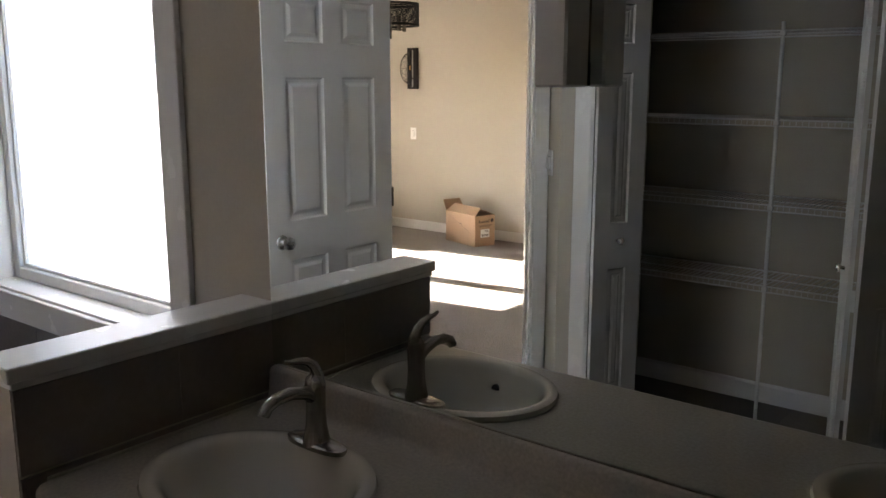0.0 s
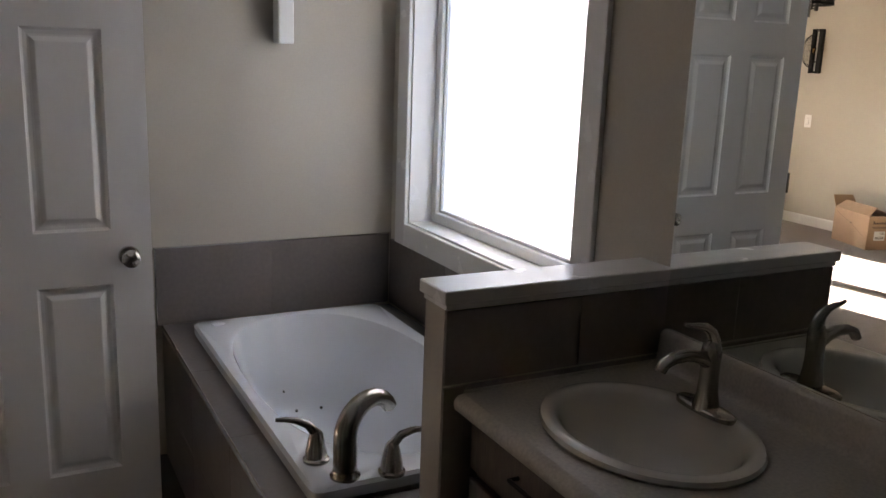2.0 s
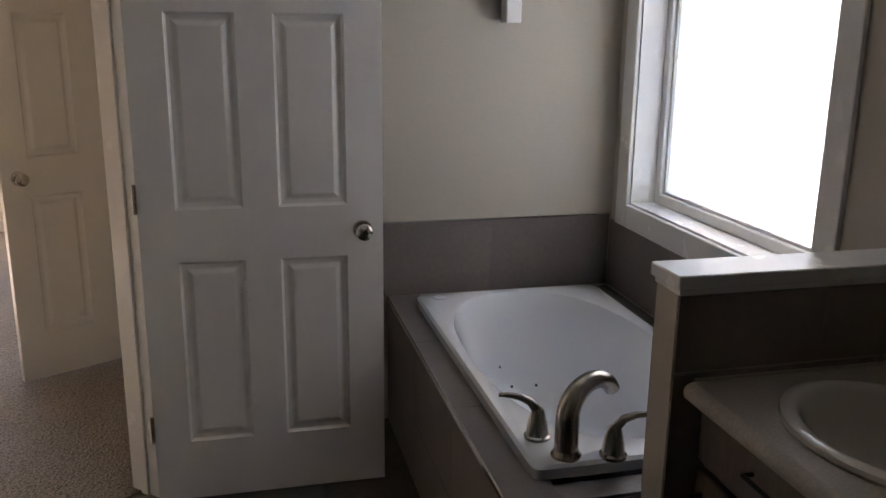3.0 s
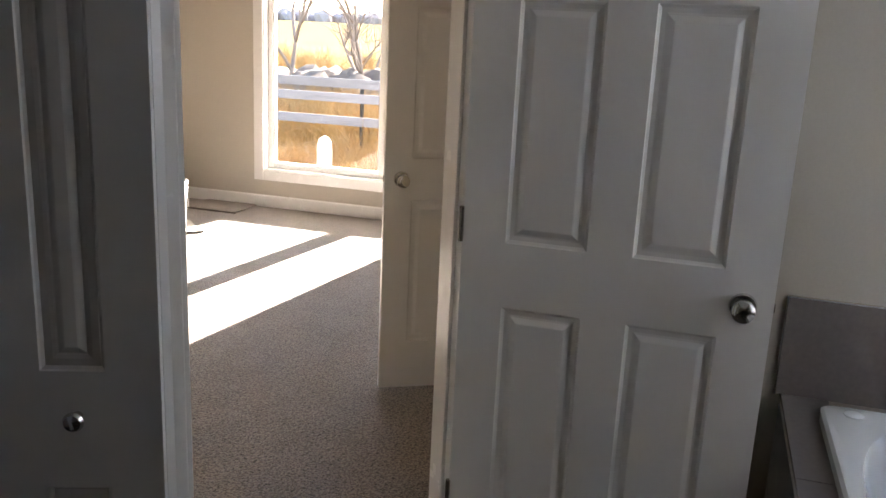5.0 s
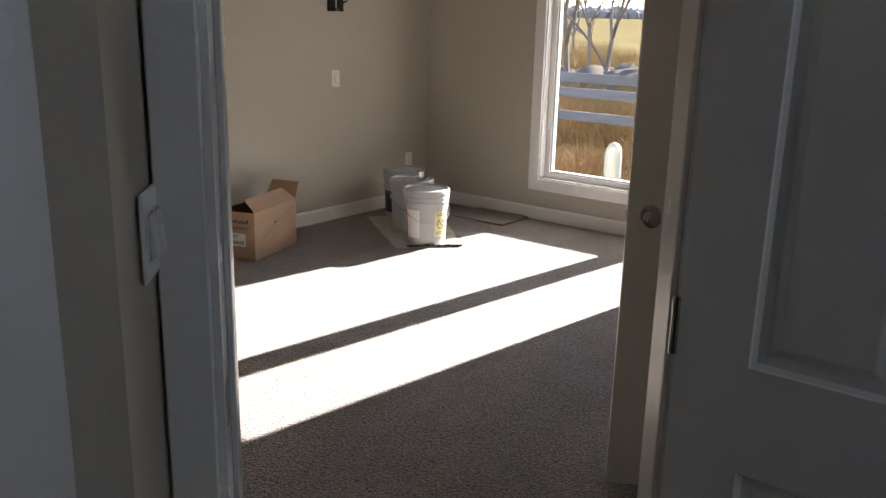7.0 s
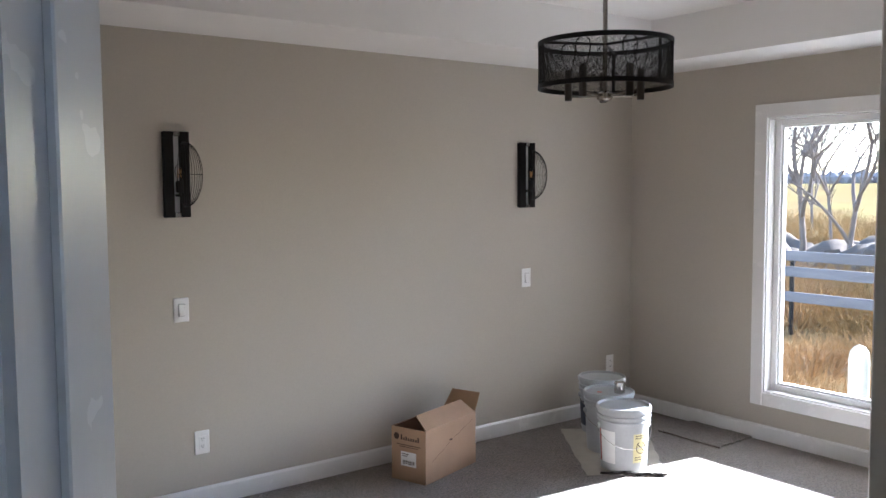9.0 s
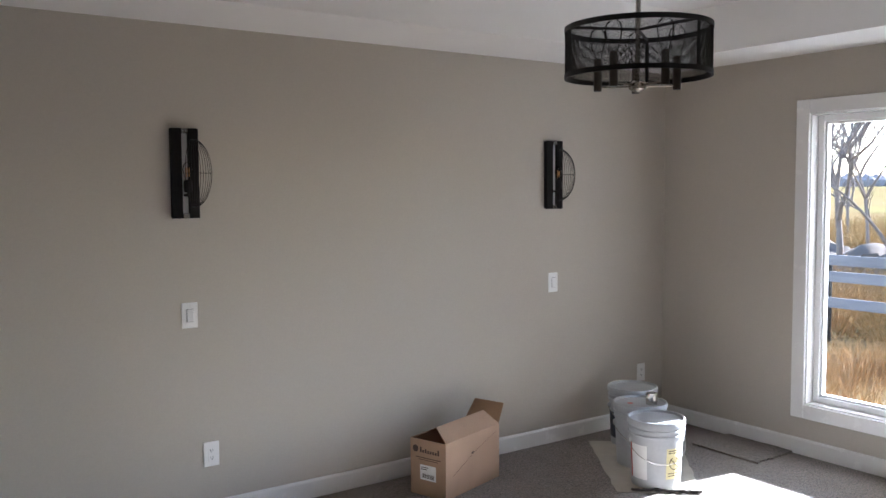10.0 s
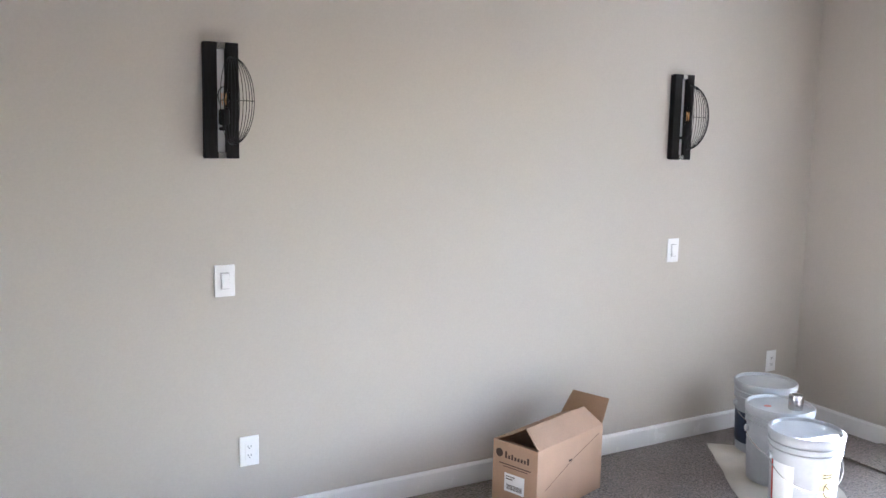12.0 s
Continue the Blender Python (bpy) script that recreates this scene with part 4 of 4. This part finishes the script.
def flap(points, thick=0.004):
    bm = bmesh.new()
    vs = [Vector(p) for p in points]
    nrm = (vs[1] - vs[0]).cross(vs[2] - vs[0]).normalized() * thick
    lo = [bm.verts.new(v) for v in vs]
    hi = [bm.verts.new(v + nrm) for v in vs]
    bm.faces.new(lo)
    bm.faces.new(hi[::-1])
    for i in range(4):
        j = (i + 1) % 4
        bm.faces.new((lo[i], hi[i], hi[j], lo[j]))
    return bm


part("flap", flap([(0.005, 0.002, Hh), (L - 0.002, 0.002, Hh), (L - 0.03, 0.088, Hh + 0.068), (0.03, 0.088, Hh + 0.068)]), CARD, carton, "long front flap leaning inwards")
part("flap", flap([(0.005, W - 0.002, Hh), (L - 0.002, W - 0.002, Hh), (L - 0.02, W - 0.10, Hh + 0.045), (0.02, W - 0.10, Hh + 0.045)]), CARDIN, carton, "long back flap leaning inwards")
part("flap", flap([(0.002, 0.015, Hh), (0.002, W - 0.01, Hh), (0.10, W - 0.02, Hh - 0.035), (0.10, 0.03, Hh - 0.035)]), CARDIN, carton, "short flap sagging inwards")
part("flap", flap([(L - 0.002, 0.005, Hh), (L - 0.002, W - 0.005, Hh), (L + 0.075, W - 0.02, Hh + 0.10), (L + 0.075, 0.02, Hh + 0.10)]), CARDIN, carton, "short flap standing up")
# print on the end face: a plain roundel and script-like marks, and a bar-code label
m = Matrix(((0, 0, -1, -0.0004), (-1, 0, 0, W - 0.035), (0, 1, 0, 0), (0, 0, 0, 1)))
part("print_roundel", lathe([(0.0185, 0.0), (0.0185, 0.0006)], 24, m=m @ Matrix.Translation((0.0, 0.245, 0))), PRINT, carton, "dark printed roundel")
bm = bmesh.new()
for i in range(8):
    h = (0.030, 0.016, 0.022, 0.016, 0.016, 0.016, 0.015, 0.028)[i]
    box(bm, 0.030 + i * 0.0165, 0.0405 + i * 0.0165, 0.228, 0.228 + h, 0, 0.0005, m=m)
box(bm, 0.0, 0.165, 0.200, 0.204, 0, 0.0005, m=m)
box(bm, 0.02, 0.15, 0.190, 0.193, 0, 0.0005, m=m)
part("print_marks", bm, PRINT, carton, "dark printed lettering")
lb = part("shipping_label", boxed(0.03, 0.135, 0.085, 0.165, 0, 0.0008, m=m), LABELW, carton, "white shipping label with bar code")
bm = bmesh.new()
for i in range(16):
    box(bm, 0.042 + i * 0.0053, 0.042 + i * 0.0053 + (0.0030 if i % 3 else 0.0016), 0.095, 0.118, 0.0008, 0.0012, m=m)
box(bm, 0.038, 0.085, 0.150, 0.154, 0.0008, 0.0012, m=m)
box(bm, 0.038, 0.075, 0.139, 0.143, 0.0008, 0.0012, m=m)
tagged(part("bar_code", bm, PRINT, lb), kind="stuff")
part("tape_seam", tube([(0.06, -0.0008, 0.115), (0.26, -0.0008, 0.20), (0.46, -0.0008, 0.265)], 0.0008, 4), PRINT, carton, "thin dark scuff line")
part("tear_mark", boxed(0.225, 0.25, -0.001, 0.0, 0.195, 0.203), PRINT, carton)


# ---------------------------------------------------------------- bedroom: pails on masking paper
def pail(x, y, turn, label, kind):
    p = thing("paint_pail", label, "paint pail", "paint pails", at=(x, y, 0.006), turn=turn)
    part("body", lathe([(0.122, 0), (0.129, 0.004), (0.131, 0.03), (0.1425, 0.275), (0.150, 0.278), (0.150, 0.288), (0.144, 0.290), (0.1445, 0.303), (0.152, 0.306), (0.152, 0.316), (0.145, 0.318), (0.146, 0.345)], 48), PAIL, p, smooth=True)
    lid = part("lid", lathe([(0.147, 0.335), (0.154, 0.335), (0.155, 0.358), (0.151, 0.364), (0.144, 0.364), (0.140, 0.352), (0.10, 0.352), (0.02, 0.353)], 48), PAIL, p, "snap-on plastic lid", smooth=True)
    for s in (0, 1):
        part("handle_ear", lathe([(0.017, 0), (0.017, 0.012), (0.010, 0.016)], 16, m=Matrix.Rotation(math.pi * s - 1.29, 4, "Z") @ Matrix.Translation((0.140, 0, 0.245)) @ Matrix.Rotation(math.pi / 2, 4, "Y")), PAIL, p, smooth=True)
    pts = [(0.155 * math.cos(math.pi * i / 14 - 1.29), 0.155 * math.sin(math.pi * i / 14 - 1.29), 0.245 - 0.10 * math.sin(math.pi * i / 14)) for i in range(15)]
    part("bail_handle", tube(pts, 0.0022, 6), CHROME, p, "thin wire bail", smooth=True)

    def wrap(a0, a1, z0, z1, material, nm, lab):
        bm = bmesh.new()
        k = 10
        cols = []
        for i in range(k + 1):
            a = math.radians(a0 + (a1 - a0) * i / k)
            cols.append([bm.verts.new((r * math.cos(a), r * math.sin(a), z)) for z, r in ((z0, 0.1305 + 0.047 * z0 + 0.0012), (z1, 0.1305 + 0.047 * z1 + 0.0012))])
        for u, v in zip(cols, cols[1:]):
            bm.faces.new((u[0], v[0], v[1], u[1]))
        return part(nm, bm, material, p, lab, smooth=True)

    if kind == "front":
        wrap(-62, -20, 0.05, 0.235, LABELW, "label_sheet", "white paper label")
        wrap(-68, -63, 0.05, 0.235, LABELR, "label_stripe", "red label stripe")
        wl = wrap(22, 62, 0.06, 0.225, LABELY, "warning_label", "yellow warning label")
        mark = Matrix.Rotation(math.radians(42), 4, "Z") @ Matrix.Translation((0.1395, 0, 0.145)) @ Matrix.Rotation(math.radians(87.3), 4, "Y")
        ringm = lathe([(0.030, -0.0005), (0.034, -0.0005), (0.034, 0.0012), (0.030, 0.0012), (0.030, -0.0005)], 28, closed=False, m=mark)
        box(ringm, -0.030, 0.030, -0.002, 0.002, -0.0005, 0.0012, m=mark @ Matrix.Rotation(0.8, 4, "Z"))
        part("warning_mark", ringm, PRINT, wl, "dark printed warning ring")
        for z0 in (0.075, 0.088, 0.198, 0.210):
            wrap(27, 57, z0, z0 + 0.005, PRINT, "print_line", "dark printed line")
    if kind == "blue":
        wrap(-110, -10, 0.05, 0.21, LABELB, "label_sheet", "dark blue wrap label")
    return p


pail(-5.775, -3.115, 42, "grey-white plastic pail with labels on masking paper", "front")
pail(-5.962, -3.400, 42, "plain grey-white plastic pail with a lid", "plain")
pail(-6.225, -3.700, 42, "grey-white plastic pail with a dark blue label", "blue")
can = thing("metal_can", "small shiny metal can on the pail lid", "can", at=(-5.992, -3.340, 0.358))
part("can_body", lathe([(0.030, 0), (0.033, 0.002), (0.033, 0.066), (0.030, 0.069), (0.028, 0.066)], 28), CHROME, can, smooth=True)
sp = thing("paint_spot", "round pink sticker on the pail lid", "sticker", at=(-5.912, -3.430, 0.3588))
part("sticker", lathe([(0.016, 0), (0.016, 0.0008)], 20), mat("pink_sticker", (0.6, 0.2, 0.18), 0.6), sp)


def sheet(name, label, category, pts, z, thick, material, amp=0.004, n=14, seed=3):
    """A flat sheet between four corners with an uneven edge and slight waves."""
    rnd = random.Random(seed)
    bm = bmesh.new()
    P = [Vector((*p, 0)) for p in pts]
    rows = []
    for i in range(n + 1):
        row = []
        for j in range(n + 1):
            u, v = i / n, j / n
            q = (P[0] * (1 - u) + P[1] * u) * (1 - v) + (P[3] * (1 - u) + P[2] * u) * v
            q.z = z + amp * (0.5 + 0.5 * noise.noise(Vector((q.x * 5, q.y * 5, seed))))
            if i in (0, n) or j in (0, n):
                q.x += rnd.uniform(-0.006, 0.006)
                q.y += rnd.uniform(-0.006, 0.006)
            row.append(bm.verts.new(q))
        rows.append(row)
    for i in range(n):
        for j in range(n):
            bm.faces.new((rows[i][j], rows[i + 1][j], rows[i + 1][j + 1], rows[i][j + 1]))
    ext = bmesh.ops.extrude_face_region(bm, geom=bm.faces[:])
    for v in ext["geom"]:
        if isinstance(v, bmesh.types.BMVert):
            v.co.z -= thick
    return tagged(new(name, finish(bm, name, material)), label, category)


sheet("masking_paper", "crumpled beige masking paper under the pails", "paper sheet", [(-5.50, -3.14), (-5.85, -2.87), (-6.46, -3.52), (-6.04, -3.895)], 0.004, 0.002, PAPER, 0.004)
sheet("carpet_scrap", "dark offcut of brown-grey carpet on the carpet", "carpet scrap", [(-6.50, -3.46), (-6.50, -2.99), (-6.862, -3.00), (-6.862, -3.46)], 0.011, 0.011, CARPET, 0.003)

rnd = random.Random(31)
bm = bmesh.new()
pts = [Vector((-5.575, -3.105, 0.010)).lerp(Vector((-5.85, -2.862, 0.010)), k / 22) + Vector((rnd.uniform(-0.006, 0.006), rnd.uniform(-0.006, 0.006), rnd.uniform(-0.001, 0.004))) for k in range(23)]
girths = [rnd.uniform(0.005, 0.011) for k in range(23)]
tube(pts, lambda f: girths[min(22, int(f * 22 + 0.5))], 6, bm)
tagged(new("carpet_strip", finish(bm, "carpet_strip", mat("dark_ragged_fibre", (0.05, 0.043, 0.038), 0.95, grain=0.5, grain_scale=90), True)), "thin ragged dark strip along the masking paper", "carpet strip")

# ---------------------------------------------------------------- outside


def meadow_material():
    """Dry golden ground with patches of green."""
    m = mat("winter_meadow", (0.155, 0.115, 0.06), 0.95, spec=0.0, stain=0.45, stain_scale=0.35, grain=0.5, grain_scale=2.2)
    nt = m.node_tree
    b = nt.nodes["Principled BSDF"]
    old = b.inputs["Base Color"].links[0].from_socket
    tc, n, ramp, mix = (nt.nodes.new("ShaderNode" + k) for k in ("TexCoord", "TexNoise", "ValToRGB", "Mix"))
    n.inputs["Scale"].default_value, n.inputs["Detail"].default_value = 0.22, 5
    ramp.color_ramp.elements[0].position, ramp.color_ramp.elements[1].position = 0.50, 0.60
    mix.data_type = "RGBA"
    mix.inputs[7].default_value = (0.120, 0.112, 0.05, 1)
    nt.links.new(tc.outputs["Object"], n.inputs["Vector"])
    nt.links.new(n.outputs["Fac"], ramp.inputs[0])
    nt.links.new(ramp.outputs[0], mix.inputs[0])
    nt.links.new(old, mix.inputs[6])
    nt.links.new(mix.outputs[2], b.inputs["Base Color"])
    return m


GREEN = meadow_material()
bm = bmesh.new()
k = 60
rows = []
for i in range(k + 1):
    row = []
    for j in range(k + 1):
        x = -7.6 - 900 * (i / k) ** 3
        y = -300 + 600 * j / k
        d = -x - 7.6
        z = -0.55 - 0.35 * min(1, d / 10) + 0.9 * (1 - math.exp(-d / 260)) + 0.25 * noise.noise(Vector((x * 0.03, y * 0.03, 1)))
        s = min(1, max(0, (d - 32) / 250))
        z += 1.6 * s * s * (3 - 2 * s)
        row.append(bm.verts.new((x, y, z)))
    rows.append(row)
for i in range(k):
    for j in range(k):
        bm.faces.new((rows[i][j], rows[i + 1][j], rows[i + 1][j + 1], rows[i][j + 1]))
structure("ground", bm, GREEN, "dry golden winter meadow with green patches", "ground", smooth=True)
structure("ground_near_house", boxed(-7.6, 40, -300, 300, -0.75, -0.56), GREEN, "dry ground round the house", "ground")

fence = thing("board_fence", "weathered grey three-rail board fence on dark posts", "fence")
for z in (0.53, 0.29, -0.09):
    part("rail", boxed(-14.02, -13.98, -12, 4, z - 0.075, z + 0.075, bevel=0.004), FENCE, fence)
for i in range(8):
    y = -11.2 + 2.05 * i
    part("post", tube([(-14.07, y, -1.0), (-14.07, y, 0.45)], 0.035, 8), BLACK, fence, "dark metal post")


ped = thing("utility_pedestal", "pale weathered utility pedestal close outside the window", "pedestal", at=(-8.2, -3.01, -0.56))
part("housing", lathe([(0.072, 0), (0.072, 0.88), (0.064, 0.95), (0.040, 0.985), (0.012, 1.0)], 24), mat("pale_plastic", (0.22, 0.23, 0.205), 0.6, stain=0.15, stain_scale=6), ped, smooth=True)
part("skirt", lathe([(0.095, 0), (0.095, 0.10), (0.073, 0.13)], 24), FENCE, ped, smooth=True)

SAND = mat("pale_sand", (0.50, 0.44, 0.35), 0.95, stain=0.2, stain_scale=2, grain=0.3, grain_scale=40, bump=0.5, bump_scale=30, distance=0.02)
bm = bmesh.new()
rings = []
for q in range(9):
    f = q / 8
    ring = []
    for i in range(36):
        a = 2 * math.pi * i / 36
        rad = 1.35 * (1 - f) * (1 + 0.10 * noise.noise(Vector((math.cos(a) * 2, math.sin(a) * 2, f))))
        ring.append(bm.verts.new((rad * math.cos(a), rad * math.sin(a), 0.86 * f ** 0.85 + 0.05 * noise.noise(Vector((math.cos(a) * 3, math.sin(a) * 3, f * 5))) * (f > 0))))
    rings.append(ring)
for r0, r1 in zip(rings, rings[1:]):
    for i in range(36):
        bm.faces.new((r0[i], r0[(i + 1) % 36], r1[(i + 1) % 36], r1[i]))
pile = tagged(new("sand_pile", finish(bm, "sand_pile", SAND, True)), "pale sunlit heap of sand outside the window", "sand pile")
pile.location = (-9.75, -1.85, -0.61)


def bare_tree(x, y, z, h, seed, lean=0.0, r0=0.1):
    rnd = random.Random(seed)
    t = thing("bare_tree", "leafless grey-brown tree with spreading branches", "tree", "trees in the meadow", at=(x, y, z))
    trunk, crown = bmesh.new(), bmesh.new()

    def limb(p, d, length, r, depth, bm):
        pts = [p]
        q = p.copy()
        dd = d.copy()
        for _ in range(5):
            dd = (dd + Vector((rnd.uniform(-0.2, 0.2), rnd.uniform(-0.2, 0.2), rnd.uniform(-0.06, 0.10)))).normalized()
            q = q + dd * length / 5
            pts.append(q.copy())
        tube(pts, lambda f: r * (1 - 0.6 * f), 7 if depth < 2 else 3, bm, caps=depth < 2)
        if depth < 4:
            for i in range((5, 5, 5, 4)[depth]):
                a = pts[rnd.randint(1 if depth else 2, 5)]
                side = Vector((rnd.uniform(-1, 1), rnd.uniform(-1, 1), rnd.uniform(0.0, 0.8))).normalized()
                limb(a, (dd * 0.65 + side * 0.85).normalized(), length * rnd.uniform(0.45, 0.75), r * (0.6 if depth == 0 else 0.48), depth + 1, crown if depth >= 1 else bm)

    limb(Vector((0, 0, -0.2)), Vector((0, lean, 1)).normalized(), h * 0.48, r0, 0, trunk)
    part("trunk", trunk, BARK, t, smooth=True)
    part("crown", crown, BARK, t, smooth=True)
    return t


def shrub(x, y, z, s, seed, material, n=150):
    rnd = random.Random(seed)
    b = thing("brush", "tangled russet winter brush", "brush", "brush in the meadow", at=(x, y, z))
    bm = bmesh.new()
    for _ in range(n):
        a, q = rnd.uniform(0, 6.283), rnd.uniform(0, 0.35)
        p = Vector((math.cos(a) * q * s, math.sin(a) * q * s, -0.1))
        d = Vector((math.cos(a) * rnd.uniform(0.1, 0.9), math.sin(a) * rnd.uniform(0.1, 0.9), 1)).normalized()
        pts = [p]
        for _ in range(3):
            d = (d + Vector((rnd.uniform(-0.4, 0.4), rnd.uniform(-0.4, 0.4), rnd.uniform(-0.3, 0.2)))).normalized()
            pts.append(pts[-1] + d * s * rnd.uniform(0.2, 0.42))
        tube(pts, lambda f: 0.010 * s * (1.1 - f), 3, bm, caps=False)
    tagged(part("twigs", bm, material, b), kind="stuff")
    return b


for x, y, h, seed, lean, girth in ((-20, -9.45, 7.5, 5, 0.0, 0.075), (-20, -10.75, 7.0, 8, 0.10, 0.10), (-21, -7.9, 6.5, 13, -0.05, 0.085), (-22.5, -6.6, 6.5, 62, 0.16, 0.08),
                                   (-29, -14.8, 8.0, 21, -0.1, 0.07), (-28, -17.0, 8.5, 34, 0.05, 0.07), (-33, -12.5, 9.0, 55, 0.0, 0.07), (-22.5, -13.2, 6.0, 71, -0.1, 0.07), (-35, -19.0, 9.0, 80, 0.05, 0.07)):
    bare_tree(x, y, -0.9, h, seed, lean, girth)
bm = bmesh.new()
rnd = random.Random(2)
for i in range(240):
    x, y = rnd.uniform(-315, -285), rnd.uniform(-210, -60)
    start = len(bm.verts)
    bmesh.ops.create_icosphere(bm, subdivisions=1, radius=rnd.uniform(1.8, 3.4))
    bm.verts.ensure_lookup_table()
    for v in bm.verts[start:]:
        v.co *= rnd.uniform(0.75, 1.2)
        v.co += Vector((x, y, 2.4))
tagged(new("far_woods", finish(bm, "far_woods", mat("far_woods", (0.20, 0.18, 0.175), 0.95, spec=0.0), False)), "hazy blue-grey line of far winter woods", "woods", kind="stuff")
rnd = random.Random(17)
for i in range(44):
    x = rnd.uniform(-13.6, -9.6)
    y = (x + 1.2) * rnd.uniform(0.30, 0.60) + 0.3
    shrub(x, y, -0.78, rnd.uniform(0.40, 0.78), 200 + i, BUSHM if rnd.random() < 0.75 else GRASSY, 150)
rnd = random.Random(4)
for i in range(60):
    x = -14.8 - 5.0 * rnd.random()
    y = (x + 1.2) * rnd.uniform(0.28, 0.62) + 0.3
    shrub(x, y, -0.9, rnd.uniform(0.85, 1.35), i, BUSHM if rnd.random() < 0.5 else GRASSY)
for i in range(60):
    x = -23.5 - 24 * rnd.random()
    y = (x + 1.2) * rnd.uniform(0.28, 0.64) + 0.3
    shrub(x, y, -0.85, rnd.uniform(0.9, 1.5), 400 + i, BUSHM if rnd.random() < 0.5 else GRASSY, 110)
for i in range(34):
    x = rnd.uniform(-22.5, -19.6)
    y = (x + 1.2) * (0.30 + 0.32 * (i + rnd.random()) / 34)
    bm = bmesh.new()
    bmesh.ops.create_icosphere(bm, subdivisions=3, radius=rnd.uniform(0.42, 0.85))
    for v in bm.verts:
        v.co *= 1 + 0.42 * noise.noise(v.co * 1.8 + Vector((i, 0, 0))) + 0.16 * noise.noise(v.co * 5 + Vector((0, i, 0)))
        v.co.z *= 0.85
    o = tagged(new("boulder", finish(bm, "boulder", STONE, True)), "grey weathered field boulder", "boulder", "boulders in the meadow")
    o.location = (x, y, -0.38)
bm = bmesh.new()
rnd = random.Random(9)
for i in range(36000):
    x = -8.5 - 20 * rnd.random() ** 1.3
    y = (x + 1.2) * rnd.uniform(0.22, 0.68) + 0.5
    d = -x - 7.6
    z = -0.57 - 0.35 * min(1, d / 10)
    h = rnd.uniform(0.08, 0.30)
    a = rnd.uniform(0, 3.14)
    w = rnd.uniform(0.003, 0.008)
    lx, ly = rnd.uniform(-0.15, 0.15), rnd.uniform(-0.15, 0.15)
    vs = [bm.verts.new(p) for p in ((x - w * math.cos(a), y - w * math.sin(a), z), (x + w * math.cos(a), y + w * math.sin(a), z), (x + lx, y + ly, z + h))]
    bm.faces.new(vs)
tagged(new("meadow_grass", finish(bm, "meadow_grass", GRASSY)), "tall dry golden grass", "grass", kind="stuff")
